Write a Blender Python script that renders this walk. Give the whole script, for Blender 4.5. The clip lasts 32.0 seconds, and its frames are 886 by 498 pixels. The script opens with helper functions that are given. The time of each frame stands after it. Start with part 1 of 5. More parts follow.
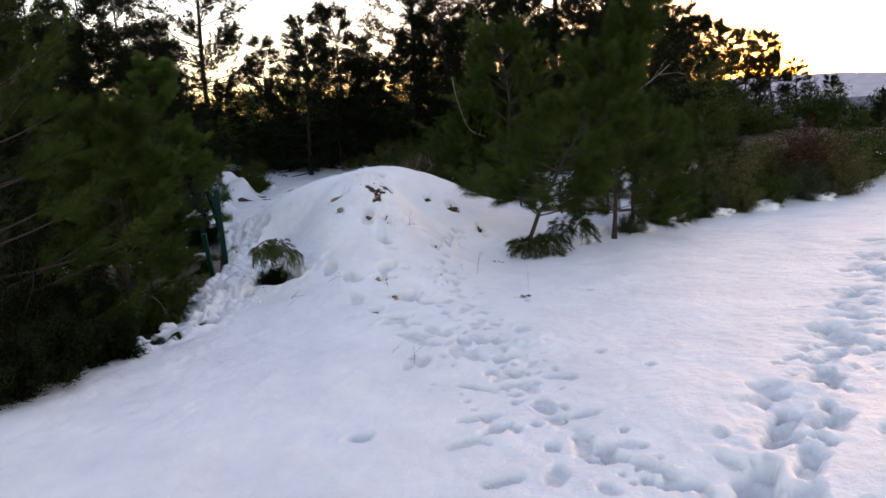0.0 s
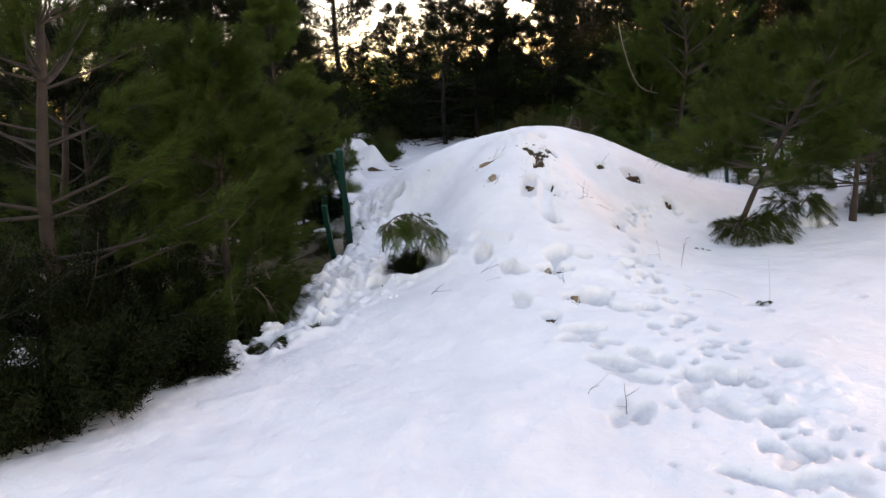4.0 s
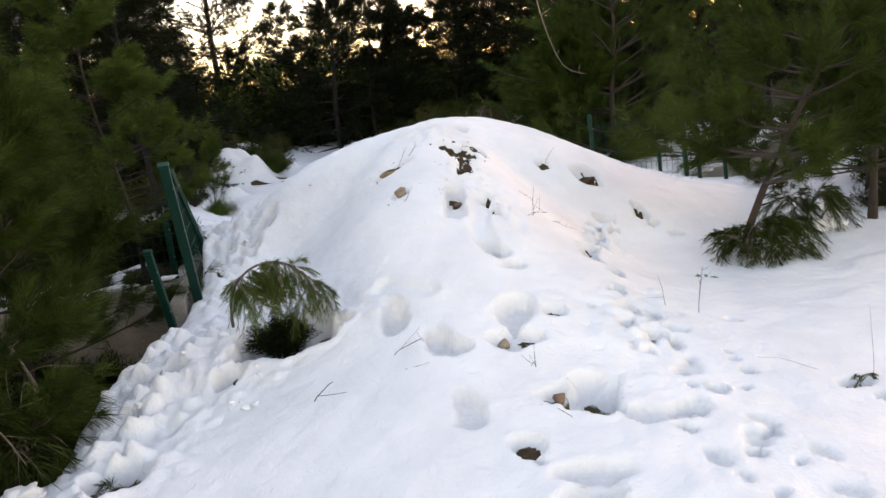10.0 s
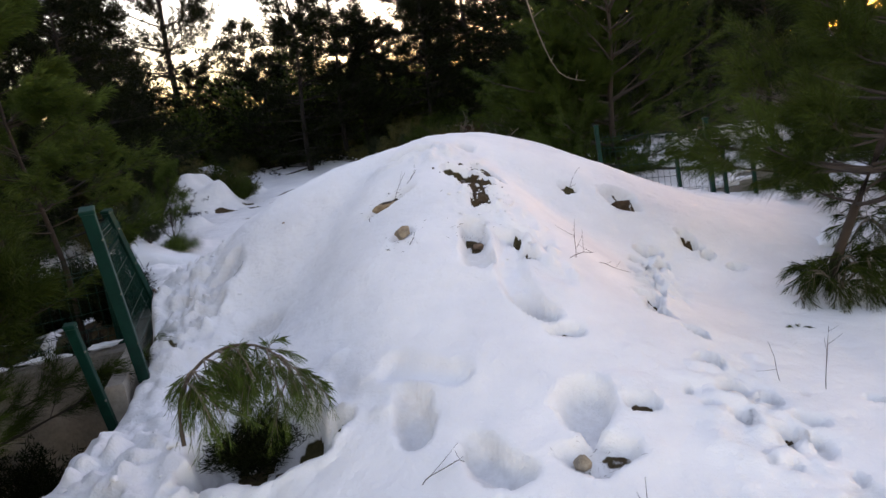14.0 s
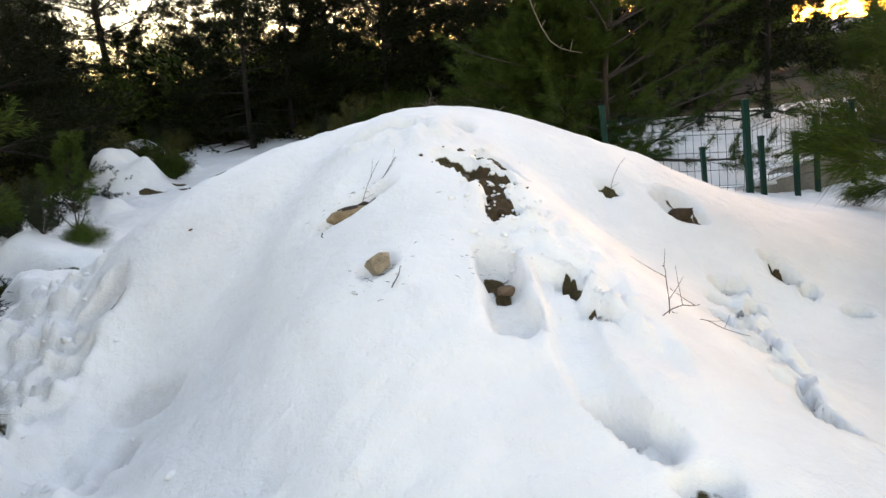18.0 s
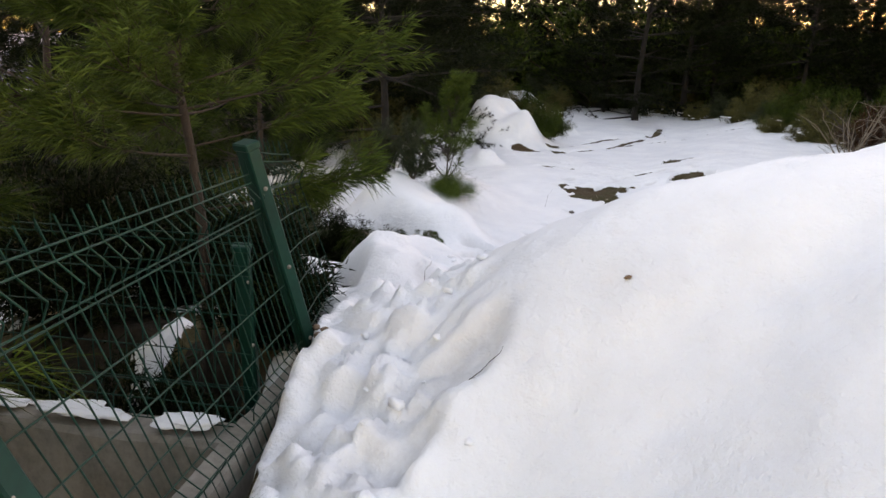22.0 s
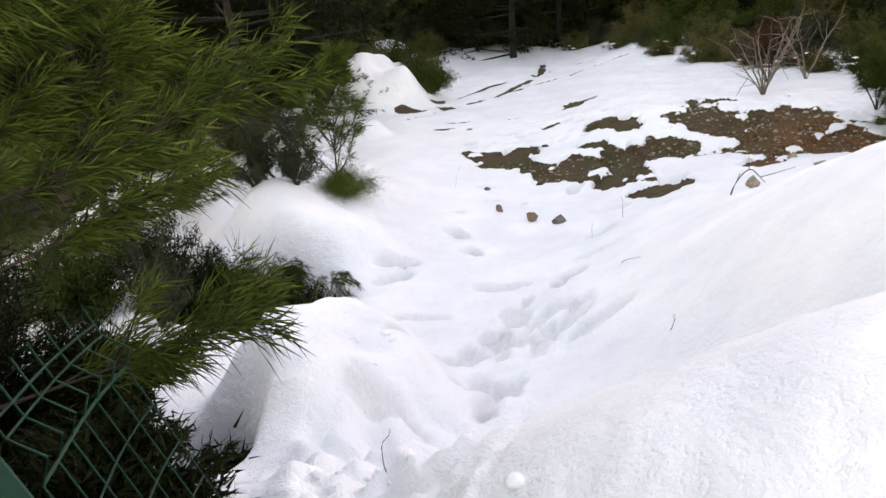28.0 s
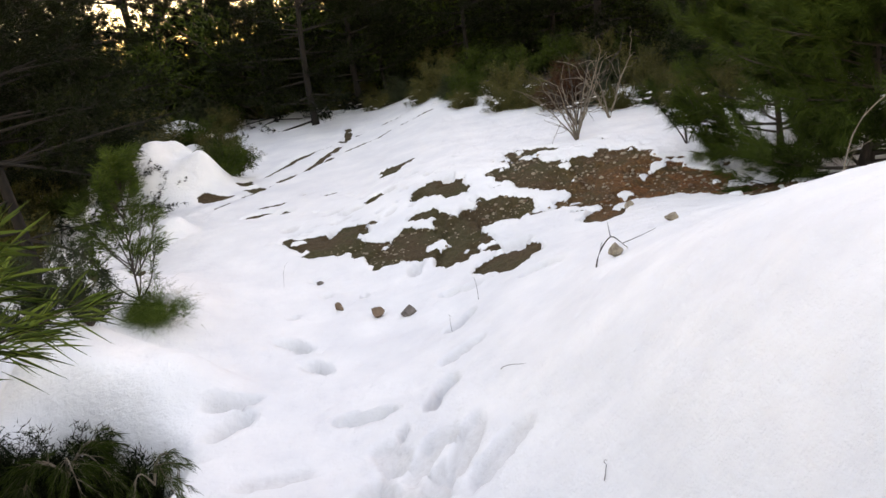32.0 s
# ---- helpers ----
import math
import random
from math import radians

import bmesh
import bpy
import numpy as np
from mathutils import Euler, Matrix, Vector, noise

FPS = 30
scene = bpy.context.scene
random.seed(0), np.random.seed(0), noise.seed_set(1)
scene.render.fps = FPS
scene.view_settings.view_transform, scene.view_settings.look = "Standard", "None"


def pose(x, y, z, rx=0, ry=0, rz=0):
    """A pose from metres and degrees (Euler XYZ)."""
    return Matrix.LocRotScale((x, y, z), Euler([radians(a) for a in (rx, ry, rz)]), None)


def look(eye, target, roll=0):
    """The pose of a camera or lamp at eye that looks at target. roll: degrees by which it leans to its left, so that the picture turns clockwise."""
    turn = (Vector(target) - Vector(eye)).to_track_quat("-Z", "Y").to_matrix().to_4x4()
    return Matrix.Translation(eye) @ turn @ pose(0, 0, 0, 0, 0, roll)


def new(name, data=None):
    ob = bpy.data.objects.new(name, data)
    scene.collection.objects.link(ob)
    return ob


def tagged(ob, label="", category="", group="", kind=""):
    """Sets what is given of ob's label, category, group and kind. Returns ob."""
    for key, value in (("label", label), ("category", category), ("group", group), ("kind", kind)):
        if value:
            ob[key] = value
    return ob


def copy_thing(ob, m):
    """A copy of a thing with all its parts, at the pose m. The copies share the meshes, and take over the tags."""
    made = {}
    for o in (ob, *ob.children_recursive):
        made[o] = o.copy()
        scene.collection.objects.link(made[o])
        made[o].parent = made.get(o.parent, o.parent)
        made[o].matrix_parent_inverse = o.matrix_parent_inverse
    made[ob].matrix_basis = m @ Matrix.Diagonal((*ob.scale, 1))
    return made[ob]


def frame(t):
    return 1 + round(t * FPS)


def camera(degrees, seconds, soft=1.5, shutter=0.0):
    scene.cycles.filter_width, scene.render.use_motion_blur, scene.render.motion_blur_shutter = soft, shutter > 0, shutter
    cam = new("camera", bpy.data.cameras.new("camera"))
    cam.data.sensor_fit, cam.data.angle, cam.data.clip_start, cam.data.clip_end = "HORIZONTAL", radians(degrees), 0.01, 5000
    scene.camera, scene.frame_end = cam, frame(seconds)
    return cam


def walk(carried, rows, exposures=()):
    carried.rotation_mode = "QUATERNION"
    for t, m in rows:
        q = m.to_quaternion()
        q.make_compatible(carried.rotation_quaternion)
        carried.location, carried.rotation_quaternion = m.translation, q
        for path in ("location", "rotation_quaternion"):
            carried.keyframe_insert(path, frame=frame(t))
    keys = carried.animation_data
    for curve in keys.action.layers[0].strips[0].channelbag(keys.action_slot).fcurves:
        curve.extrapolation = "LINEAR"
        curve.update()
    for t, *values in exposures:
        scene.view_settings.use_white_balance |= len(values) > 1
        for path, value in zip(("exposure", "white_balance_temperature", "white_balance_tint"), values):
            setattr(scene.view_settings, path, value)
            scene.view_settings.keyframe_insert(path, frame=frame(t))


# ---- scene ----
cam = camera(60.0, 32.0)
PATH = [
    (0, (0.299, -1.101, 1.891), (0.211, 0.874, 1.589), -4.1),
    (0.5, (0.207, -0.731, 1.786), (0.113, 1.235, 1.432), -5.4),
    (1, (0.095, -0.375, 1.736), (-0.022, 1.581, 1.336), -5.4),
    (1.5, (-0.019, -0.064, 1.696), (-0.203, 1.895, 1.333), -6.2),
    (2, (-0.076, 0.161, 1.701), (-0.349, 2.116, 1.379), -7.6),
    (2.5, (-0.241, 0.264, 1.714), (-0.590, 2.196, 1.335), -6.0),
    (4.5, (-0.321, 1.214, 1.632), (-0.739, 3.142, 1.307), -4.3),
    (5, (-0.265, 1.351, 1.629), (-0.564, 3.304, 1.318), -7.8),
    (5.5, (-0.233, 1.458, 1.605), (-0.418, 3.422, 1.275), -9.9),
    (6, (-0.243, 1.707, 1.576), (-0.373, 3.674, 1.234), -11.2),
    (6.5, (-0.282, 1.984, 1.568), (-0.386, 3.948, 1.202), -10.8),
    (7, (-0.382, 2.246, 1.573), (-0.506, 4.202, 1.175), -8.4),
    (7.5, (-0.430, 2.398, 1.567), (-0.577, 4.349, 1.153), -6.5),
    (8, (-0.477, 2.579, 1.542), (-0.621, 4.534, 1.142), -5.3),
    (8.5, (-0.536, 2.757, 1.553), (-0.665, 4.713, 1.155), -5.2),
    (9, (-0.587, 2.906, 1.571), (-0.715, 4.863, 1.179), -5.5),
    (9.5, (-0.621, 3.108, 1.551), (-0.764, 5.066, 1.169), -6.3),
    (10, (-0.682, 3.351, 1.527), (-0.860, 5.311, 1.168), -7.2),
    (10.5, (-0.742, 3.561, 1.541), (-0.960, 5.520, 1.206), -8.0),
    (11, (-0.822, 3.717, 1.542), (-1.091, 5.665, 1.177), -6.3),
    (11.5, (-0.888, 3.879, 1.536), (-1.177, 5.821, 1.155), -4.6),
    (12, (-0.937, 4.054, 1.506), (-1.208, 5.999, 1.130), -3.3),
    (12.5, (-0.985, 4.250, 1.529), (-1.207, 6.208, 1.189), -1.9),
    (13, (-0.997, 4.346, 1.556), (-1.167, 6.312, 1.226), -3.6),
    (13.5, (-0.983, 4.407, 1.579), (-1.107, 6.376, 1.254), -6.6),
    (14, (-0.995, 4.511, 1.557), (-1.092, 6.481, 1.225), -8.9),
    (14.5, (-1.007, 4.689, 1.534), (-1.087, 6.665, 1.234), -11.0),
    (16.5, (-1.143, 5.563, 1.498), (-1.116, 7.538, 1.184), -10.1),
    (17, (-1.155, 5.745, 1.492), (-1.098, 7.718, 1.167), -9.0),
    (17.5, (-1.194, 5.900, 1.516), (-1.132, 7.864, 1.146), -7.7),
    (18, (-1.221, 6.140, 1.498), (-1.188, 8.101, 1.103), -6.9),
    (18.5, (-1.264, 6.420, 1.464), (-1.304, 8.375, 1.040), -5.6),
    (19, (-1.326, 6.647, 1.494), (-1.468, 8.592, 1.051), -3.3),
    (19.5, (-1.404, 6.775, 1.547), (-1.684, 8.708, 1.120), -0.4),
    (20, (-1.474, 6.882, 1.558), (-1.907, 8.788, 1.138), 2.1),
    (20.5, (-1.518, 7.002, 1.552), (-2.046, 8.876, 1.097), 1.8),
    (21, (-1.582, 7.165, 1.528), (-2.197, 9.007, 1.050), 2.6),
    (21.5, (-1.731, 7.398, 1.506), (-2.430, 9.211, 1.031), 4.1),
    (22, (-1.924, 7.623, 1.516), (-2.720, 9.405, 1.079), 2.2),
    (22.5, (-1.974, 7.748, 1.543), (-2.794, 9.518, 1.099), -2.7),
    (23, (-2.049, 7.907, 1.526), (-2.862, 9.667, 1.034), -3.9),
    (23.5, (-2.149, 8.095, 1.485), (-2.945, 9.841, 0.921), -4.5),
    (24, (-2.227, 8.252, 1.484), (-3.008, 9.983, 0.858), -3.6),
    (24.5, (-2.272, 8.330, 1.544), (-3.033, 10.060, 0.890), -0.2),
    (26.5, (-2.592, 8.639, 1.611), (-3.381, 10.380, 1.025), -2.4),
    (27, (-2.670, 8.763, 1.630), (-3.387, 10.538, 1.051), -2.6),
    (27.5, (-2.648, 8.807, 1.679), (-3.264, 10.621, 1.105), -3.5),
    (28, (-2.606, 8.827, 1.711), (-3.112, 10.673, 1.129), -4.6),
    (28.5, (-2.605, 8.913, 1.708), (-2.999, 10.786, 1.126), -5.8),
    (29, (-2.613, 9.019, 1.735), (-2.904, 10.908, 1.145), -6.8),
    (29.5, (-2.620, 9.067, 1.806), (-2.825, 10.976, 1.246), -8.1),
    (30, (-2.617, 9.090, 1.867), (-2.748, 11.019, 1.359), -9.9),
    (30.5, (-2.630, 9.129, 1.889), (-2.704, 11.066, 1.396), -10.6),
    (31, (-2.669, 9.221, 1.869), (-2.718, 11.156, 1.365), -10.4),
    (31.5, (-2.731, 9.360, 1.848), (-2.777, 11.294, 1.342), -10.2),
    (32, (-2.820, 9.545, 1.852), (-2.862, 11.479, 1.345), -10.1),
]
walk(cam, [(t, look(eye, target, roll)) for t, eye, target, roll in PATH],
     exposures=[(0.0, 2.7, 6800, 35), (0.5, 3.0, 6850, 35), (1.0, 3.3, 7500, 28), (1.5, 3.2, 7300, 31), (2.0, 2.95, 6600, 35), (2.5, 3.3, 7350, 35), (4.5, 3.15, 7350, 35), (5.0, 3.05, 6950, 35), (6.0, 3.0, 6900, 35),
                (7.0, 3.38, 7800, 31), (9.0, 3.42, 7800, 32), (10.0, 3.38, 7750, 32), (13.0, 3.4, 7600, 31), (14.0, 3.0, 7250, 37), (17.0, 2.95, 7150, 37), (18.0, 3.4, 7800, 26), (20.0, 3.5, 8300, 34), (22.0, 3.68, 8500, 34), (26.5, 3.9, 8500, 34), (28.0, 4.03, 8750, 34), (29.0, 3.92, 8850, 34), (32.0, 3.95, 8900, 34)])

# ---- place ----
# ---- world and light ----
world = bpy.data.worlds.new("dusk_sky")
scene.world = world
world.use_nodes = True
wn, wl = world.node_tree.nodes, world.node_tree.links
SUN_AZ, SUN_EL = 30.0, 2.6          # degrees to the right of +y, above the horizon
sky = wn.new("ShaderNodeTexSky")
sky.sky_type = "NISHITA"
sky.sun_disc = False
sky.sun_elevation, sky.sun_rotation = radians(SUN_EL), radians(SUN_AZ)
sky.altitude, sky.air_density, sky.dust_density, sky.ozone_density = 600, 1.0, 1.4, 1.0
wl.new(sky.outputs[0], wn["Background"].inputs[0])
wn["Background"].inputs[1].default_value = 0.15
sun = new("sun", bpy.data.lights.new("sun", "SUN"))
sun.data.energy, sun.data.angle, sun.data.color = 0.06, radians(25), (1.0, 0.86, 0.72)
az, el = radians(SUN_AZ), radians(14)
sun.matrix_world = look((0, 0, 30), (-30 * math.sin(az) * math.cos(el), -30 * math.cos(az) * math.cos(el), 30 - 30 * math.sin(el)))

# ---- materials ----
def material(name, rough=0.8, metal=0.0):
    m = bpy.data.materials.new(name)
    m.use_nodes = True
    nt = m.node_tree
    b = nt.nodes["Principled BSDF"]
    b.inputs["Roughness"].default_value, b.inputs["Metallic"].default_value = rough, metal
    return m, nt, b


def noise_node(nt, scale, detail=4.0, rough=0.55, coords=None):
    n = nt.nodes.new("ShaderNodeTexNoise")
    n.inputs["Scale"].default_value, n.inputs["Detail"].default_value, n.inputs["Roughness"].default_value = scale, detail, rough
    if coords is None:
        coords = nt.nodes.new("ShaderNodeTexCoord").outputs["Object"]
    nt.links.new(coords, n.inputs["Vector"])
    return n


def ramp_node(nt, source, stops):
    r = nt.nodes.new("ShaderNodeValToRGB")
    el = r.color_ramp.elements
    while len(el) < len(stops):
        el.new(0.5)
    for e, (p, c) in zip(el, stops):
        e.position, e.color = p, (*c, 1)
    nt.links.new(source, r.inputs["Fac"])
    return r


def mix_colors(nt, fac, a, b, mode="MIX"):
    n = nt.nodes.new("ShaderNodeMix")
    n.data_type, n.blend_type = "RGBA", mode
    for value, socket in ((fac, n.inputs[0]), (a, n.inputs[6]), (b, n.inputs[7])):
        if isinstance(value, (int, float)):
            socket.default_value = value
        elif isinstance(value, tuple):
            socket.default_value = (*value, 1)
        else:
            nt.links.new(value, socket)
    return n.outputs[2]


def bump_from(nt, b, height, strength, distance):
    n = nt.nodes.new("ShaderNodeBump")
    n.inputs["Strength"].default_value, n.inputs["Distance"].default_value = strength, distance
    nt.links.new(height, n.inputs["Height"])
    nt.links.new(n.outputs[0], b.inputs["Normal"])
    return n


def grained(name, dark, light, scale, rough=0.8, bump=0.3, distance=0.004, metal=0.0, fine=None):
    """A surface with broad stains and fine grain."""
    m, nt, b = material(name, rough, metal)
    broad = noise_node(nt, scale)
    grain = noise_node(nt, fine or scale * 9, 6.0, 0.65)
    mixed = nt.nodes.new("ShaderNodeMath")
    mixed.operation = "MULTIPLY_ADD"
    nt.links.new(broad.outputs["Fac"], mixed.inputs[0])
    mixed.inputs[1].default_value = 0.6
    scaled = nt.nodes.new("ShaderNodeMath")
    scaled.operation = "MULTIPLY"
    nt.links.new(grain.outputs["Fac"], scaled.inputs[0])
    scaled.inputs[1].default_value = 0.4
    nt.links.new(scaled.outputs[0], mixed.inputs[2])
    r = ramp_node(nt, mixed.outputs[0], [(0.3, dark), (0.7, light)])
    nt.links.new(r.outputs[0], b.inputs["Base Color"])
    bump_from(nt, b, grain.outputs["Fac"], bump, distance)
    return m


def needles(name, dark, light, rough=0.55):
    m, nt, b = material(name, rough)
    geo = nt.nodes.new("ShaderNodeNewGeometry")
    broad = noise_node(nt, 1.6, 2.0)
    half = nt.nodes.new("ShaderNodeMath")
    half.operation = "MULTIPLY_ADD"
    nt.links.new(geo.outputs["Random Per Island"], half.inputs[0])
    half.inputs[1].default_value = 0.5
    nt.links.new(broad.outputs["Fac"], half.inputs[2])
    r = ramp_node(nt, half.outputs[0], [(0.35, dark), (1.0, light)])
    nt.links.new(r.outputs[0], b.inputs["Base Color"])
    b.inputs["Specular IOR Level"].default_value = 0.05
    return m


def snow_ground():
    """Old snow over stony soil; the point attribute 'bare' tells where the soil lies open, a second one where prints
    are tinted for dirt and shade.
    """
    m, nt, b = material("snow_and_soil", 0.7)
    co = nt.nodes.new("ShaderNodeTexCoord").outputs["Object"]
    at = nt.nodes.new("ShaderNodeAttribute")
    at.attribute_name = "bare"
    gr = nt.nodes.new("ShaderNodeAttribute")
    gr.attribute_name = "grit_shade"
    ru = nt.nodes.new("ShaderNodeAttribute")
    ru.attribute_name = "rust"
    edge = noise_node(nt, 9.0, 6.0, 0.65, co)
    s = nt.nodes.new("ShaderNodeMath")
    s.operation = "MULTIPLY_ADD"
    nt.links.new(edge.outputs["Fac"], s.inputs[0])
    s.inputs[1].default_value = 0.5
    nt.links.new(at.outputs["Fac"], s.inputs[2])
    mask = ramp_node(nt, s.outputs[0], [(0.70, (0, 0, 0)), (0.76, (1, 1, 1))])
    # snow
    broad = noise_node(nt, 1.8, 5.0, 0.6, co)
    snow = ramp_node(nt, broad.outputs["Fac"], [(0.3, (0.74, 0.755, 0.785)), (0.7, (0.88, 0.885, 0.895))])
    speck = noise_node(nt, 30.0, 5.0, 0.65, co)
    dirt_shade = ramp_node(nt, speck.outputs["Fac"], [(0.30, (0.35, 0.35, 0.35)), (0.75, (0.75, 0.75, 0.75))])
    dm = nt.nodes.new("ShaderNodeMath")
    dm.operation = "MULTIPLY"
    nt.links.new(dirt_shade.outputs[0], dm.inputs[0])
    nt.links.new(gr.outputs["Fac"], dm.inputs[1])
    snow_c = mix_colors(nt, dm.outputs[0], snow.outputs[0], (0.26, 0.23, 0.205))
    # soil: brown to rust, with moss
    s1 = noise_node(nt, 2.2, 4.0, 0.6, co)
    s2 = noise_node(nt, 38.0, 6.0, 0.7, co)
    soil = ramp_node(nt, s2.outputs["Fac"], [(0.3, (0.014, 0.010, 0.006)), (0.55, (0.060, 0.041, 0.022)), (0.75, (0.20, 0.145, 0.085))])
    moss = ramp_node(nt, s1.outputs["Fac"], [(0.42, (0.060, 0.056, 0.018)), (0.58, (0.082, 0.052, 0.024))])
    soil_c = mix_colors(nt, 0.55, soil.outputs[0], moss.outputs[0])
    rusty = ramp_node(nt, s2.outputs["Fac"], [(0.32, (0.045, 0.016, 0.006)), (0.55, (0.20, 0.072, 0.022)), (0.75, (0.36, 0.20, 0.09))])
    rm = nt.nodes.new("ShaderNodeMath")
    rm.operation = "MULTIPLY"
    spots = ramp_node(nt, noise_node(nt, 5.0, 4.0, 0.6, co).outputs["Fac"], [(0.36, (0.15, 0.15, 0.15)), (0.58, (1, 1, 1))])
    nt.links.new(spots.outputs[0], rm.inputs[0])
    nt.links.new(ru.outputs["Fac"], rm.inputs[1])
    soil_c = mix_colors(nt, rm.outputs[0], soil_c, rusty.outputs[0])
    litter_shade = ramp_node(nt, s2.outputs["Fac"], [(0.3, (0.008, 0.006, 0.004)), (0.7, (0.035, 0.024, 0.014))])
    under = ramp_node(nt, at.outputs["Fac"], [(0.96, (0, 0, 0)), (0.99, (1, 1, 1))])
    soil_c = mix_colors(nt, under.outputs[0], soil_c, litter_shade.outputs[0])
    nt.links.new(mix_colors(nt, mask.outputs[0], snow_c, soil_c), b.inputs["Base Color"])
    rr = mix_colors(nt, mask.outputs[0], (0.62, 0.62, 0.62), (0.95, 0.95, 0.95))
    nt.links.new(rr, b.inputs["Roughness"])
    # relief: soft crust, grains
    f1 = noise_node(nt, 9.0, 3.0, 0.5, co)
    f2 = noise_node(nt, 120.0, 3.0, 0.6, co)
    hs = nt.nodes.new("ShaderNodeMath")
    hs.operation = "MULTIPLY_ADD"
    nt.links.new(f2.outputs["Fac"], hs.inputs[0])
    hs.inputs[1].default_value = 0.22
    f3 = noise_node(nt, 34.0, 4.0, 0.6, co)
    hm = nt.nodes.new("ShaderNodeMath")
    hm.operation = "MULTIPLY_ADD"
    nt.links.new(f3.outputs["Fac"], hm.inputs[0])
    hm.inputs[1].default_value = 0.5
    nt.links.new(f1.outputs["Fac"], hm.inputs[2])
    nt.links.new(hm.outputs[0], hs.inputs[2])
    hb = mix_colors(nt, mask.outputs[0], hs.outputs[0], s2.outputs["Fac"])
    bump_from(nt, b, hb, 0.7, 0.024)
    b.inputs["Specular IOR Level"].default_value = 0.3
    b.inputs["Subsurface Weight"].default_value = 0.0
    return m


SNOW_GROUND = snow_ground()
SNOW = grained("snow_clump", (0.78, 0.795, 0.82), (0.87, 0.875, 0.885), 3.0, 0.65, 0.4, 0.01, fine=60)
NEEDLE = needles("pine_needles", (0.0045, 0.0105, 0.0025), (0.054, 0.082, 0.015))
NEEDLE_FRESH = needles("fresh_pine_needles", (0.028, 0.055, 0.012), (0.115, 0.17, 0.036))
NEEDLE_MID = needles("green_pine_needles", (0.014, 0.032, 0.007), (0.100, 0.150, 0.030))
NEEDLE_SHADE = needles("pine_needles_painted_shade", (0.0018, 0.0035, 0.0013), (0.0115, 0.0165, 0.0042))
NEEDLE_DRY = needles("dry_needles", (0.022, 0.011, 0.006), (0.075, 0.034, 0.018))
OLIVE = needles("shrub_leaves", (0.020, 0.023, 0.008), (0.115, 0.108, 0.038))
JUNIPER = needles("juniper_leaves", (0.014, 0.020, 0.011), (0.050, 0.062, 0.034))
BARK = grained("pine_bark", (0.014, 0.009, 0.006), (0.055, 0.036, 0.024), 9, 0.9, 0.8, 0.01)
BARK_STEM = grained("young_pine_bark", (0.035, 0.024, 0.016), (0.12, 0.085, 0.06), 11, 0.9, 0.6, 0.006)
BARK_SHADE = grained("pine_bark_painted_shade", (0.004, 0.003, 0.002), (0.016, 0.011, 0.008), 9, 0.95, 0.6, 0.006)
BARK_GREY = grained("grey_twig_bark", (0.09, 0.07, 0.05), (0.22, 0.18, 0.14), 14, 0.85, 0.5, 0.004)
BARK_DARK = grained("dark_twig_bark", (0.018, 0.013, 0.010), (0.06, 0.045, 0.035), 14, 0.9, 0.5, 0.004)
GREEN_PAINT = grained("green_coated_steel", (0.0005, 0.018, 0.012), (0.001, 0.042, 0.028), 6, 0.45, 0.1, 0.001)
GREEN_PAINT.node_tree.nodes["Principled BSDF"].inputs["Specular IOR Level"].default_value = 0.2
CONCRETE = grained("weathered_concrete", (0.13, 0.115, 0.095), (0.33, 0.30, 0.26), 4, 0.9, 0.6, 0.006)
STONE = grained("limestone", (0.09, 0.065, 0.045), (0.48, 0.40, 0.30), 22, 0.85, 0.7, 0.008)
STONE_DARK = grained("dark_stone", (0.06, 0.05, 0.045), (0.20, 0.17, 0.15), 8, 0.85, 0.7, 0.008)
STONE_RED = grained("brown_stone", (0.08, 0.05, 0.033), (0.26, 0.17, 0.11), 8, 0.85, 0.7, 0.008)
SOIL = grained("damp_soil", (0.02, 0.013, 0.008), (0.12, 0.075, 0.04), 14, 0.95, 1.0, 0.02)
WOOD = grained("split_wood", (0.09, 0.055, 0.03), (0.45, 0.33, 0.20), 24, 0.85, 0.6, 0.006)
LEAF_DRY = grained("dead_leaf", (0.10, 0.05, 0.025), (0.26, 0.15, 0.08), 20, 0.8, 0.4, 0.003)

# ---- ground ----
rng = np.random.default_rng(7)


def lattice(x, y, seed):
    """Smooth value noise on the plane, 0 to 1."""
    xi, yi = np.floor(x), np.floor(y)
    fx, fy = x - xi, y - yi
    fx, fy = fx * fx * (3 - 2 * fx), fy * fy * (3 - 2 * fy)

    def corner(a, b):
        v = np.sin(a * 127.1 + b * 311.7 + seed * 74.7) * 43758.5453
        return v - np.floor(v)

    return ((corner(xi, yi) * (1 - fx) + corner(xi + 1, yi) * fx) * (1 - fy)
            + (corner(xi, yi + 1) * (1 - fx) + corner(xi + 1, yi + 1) * fx) * fy)


def rough(x, y, size, seed, octaves=3):
    out, gain, total = 0.0, 1.0, 0.0
    for k in range(octaves):
        out = out + gain * (lattice(x / size * 2**k, y / size * 2**k, seed + k) - 0.5)
        total, gain = total + gain, gain * 0.5
    return out / total * 2


def step(x, a, b):
    s = np.clip((x - a) / (b - a), 0, 1)
    return s * s * (3 - 2 * s)


def hump(x, y, cx, cy, wx, wy, turn=0.0, q=1.0):
    c, s = math.cos(radians(turn)), math.sin(radians(turn))
    u, v = (x - cx) * c + (y - cy) * s, -(x - cx) * s + (y - cy) * c
    return np.exp(-(((u / wx) ** 2 + (v / wy) ** 2) ** q))


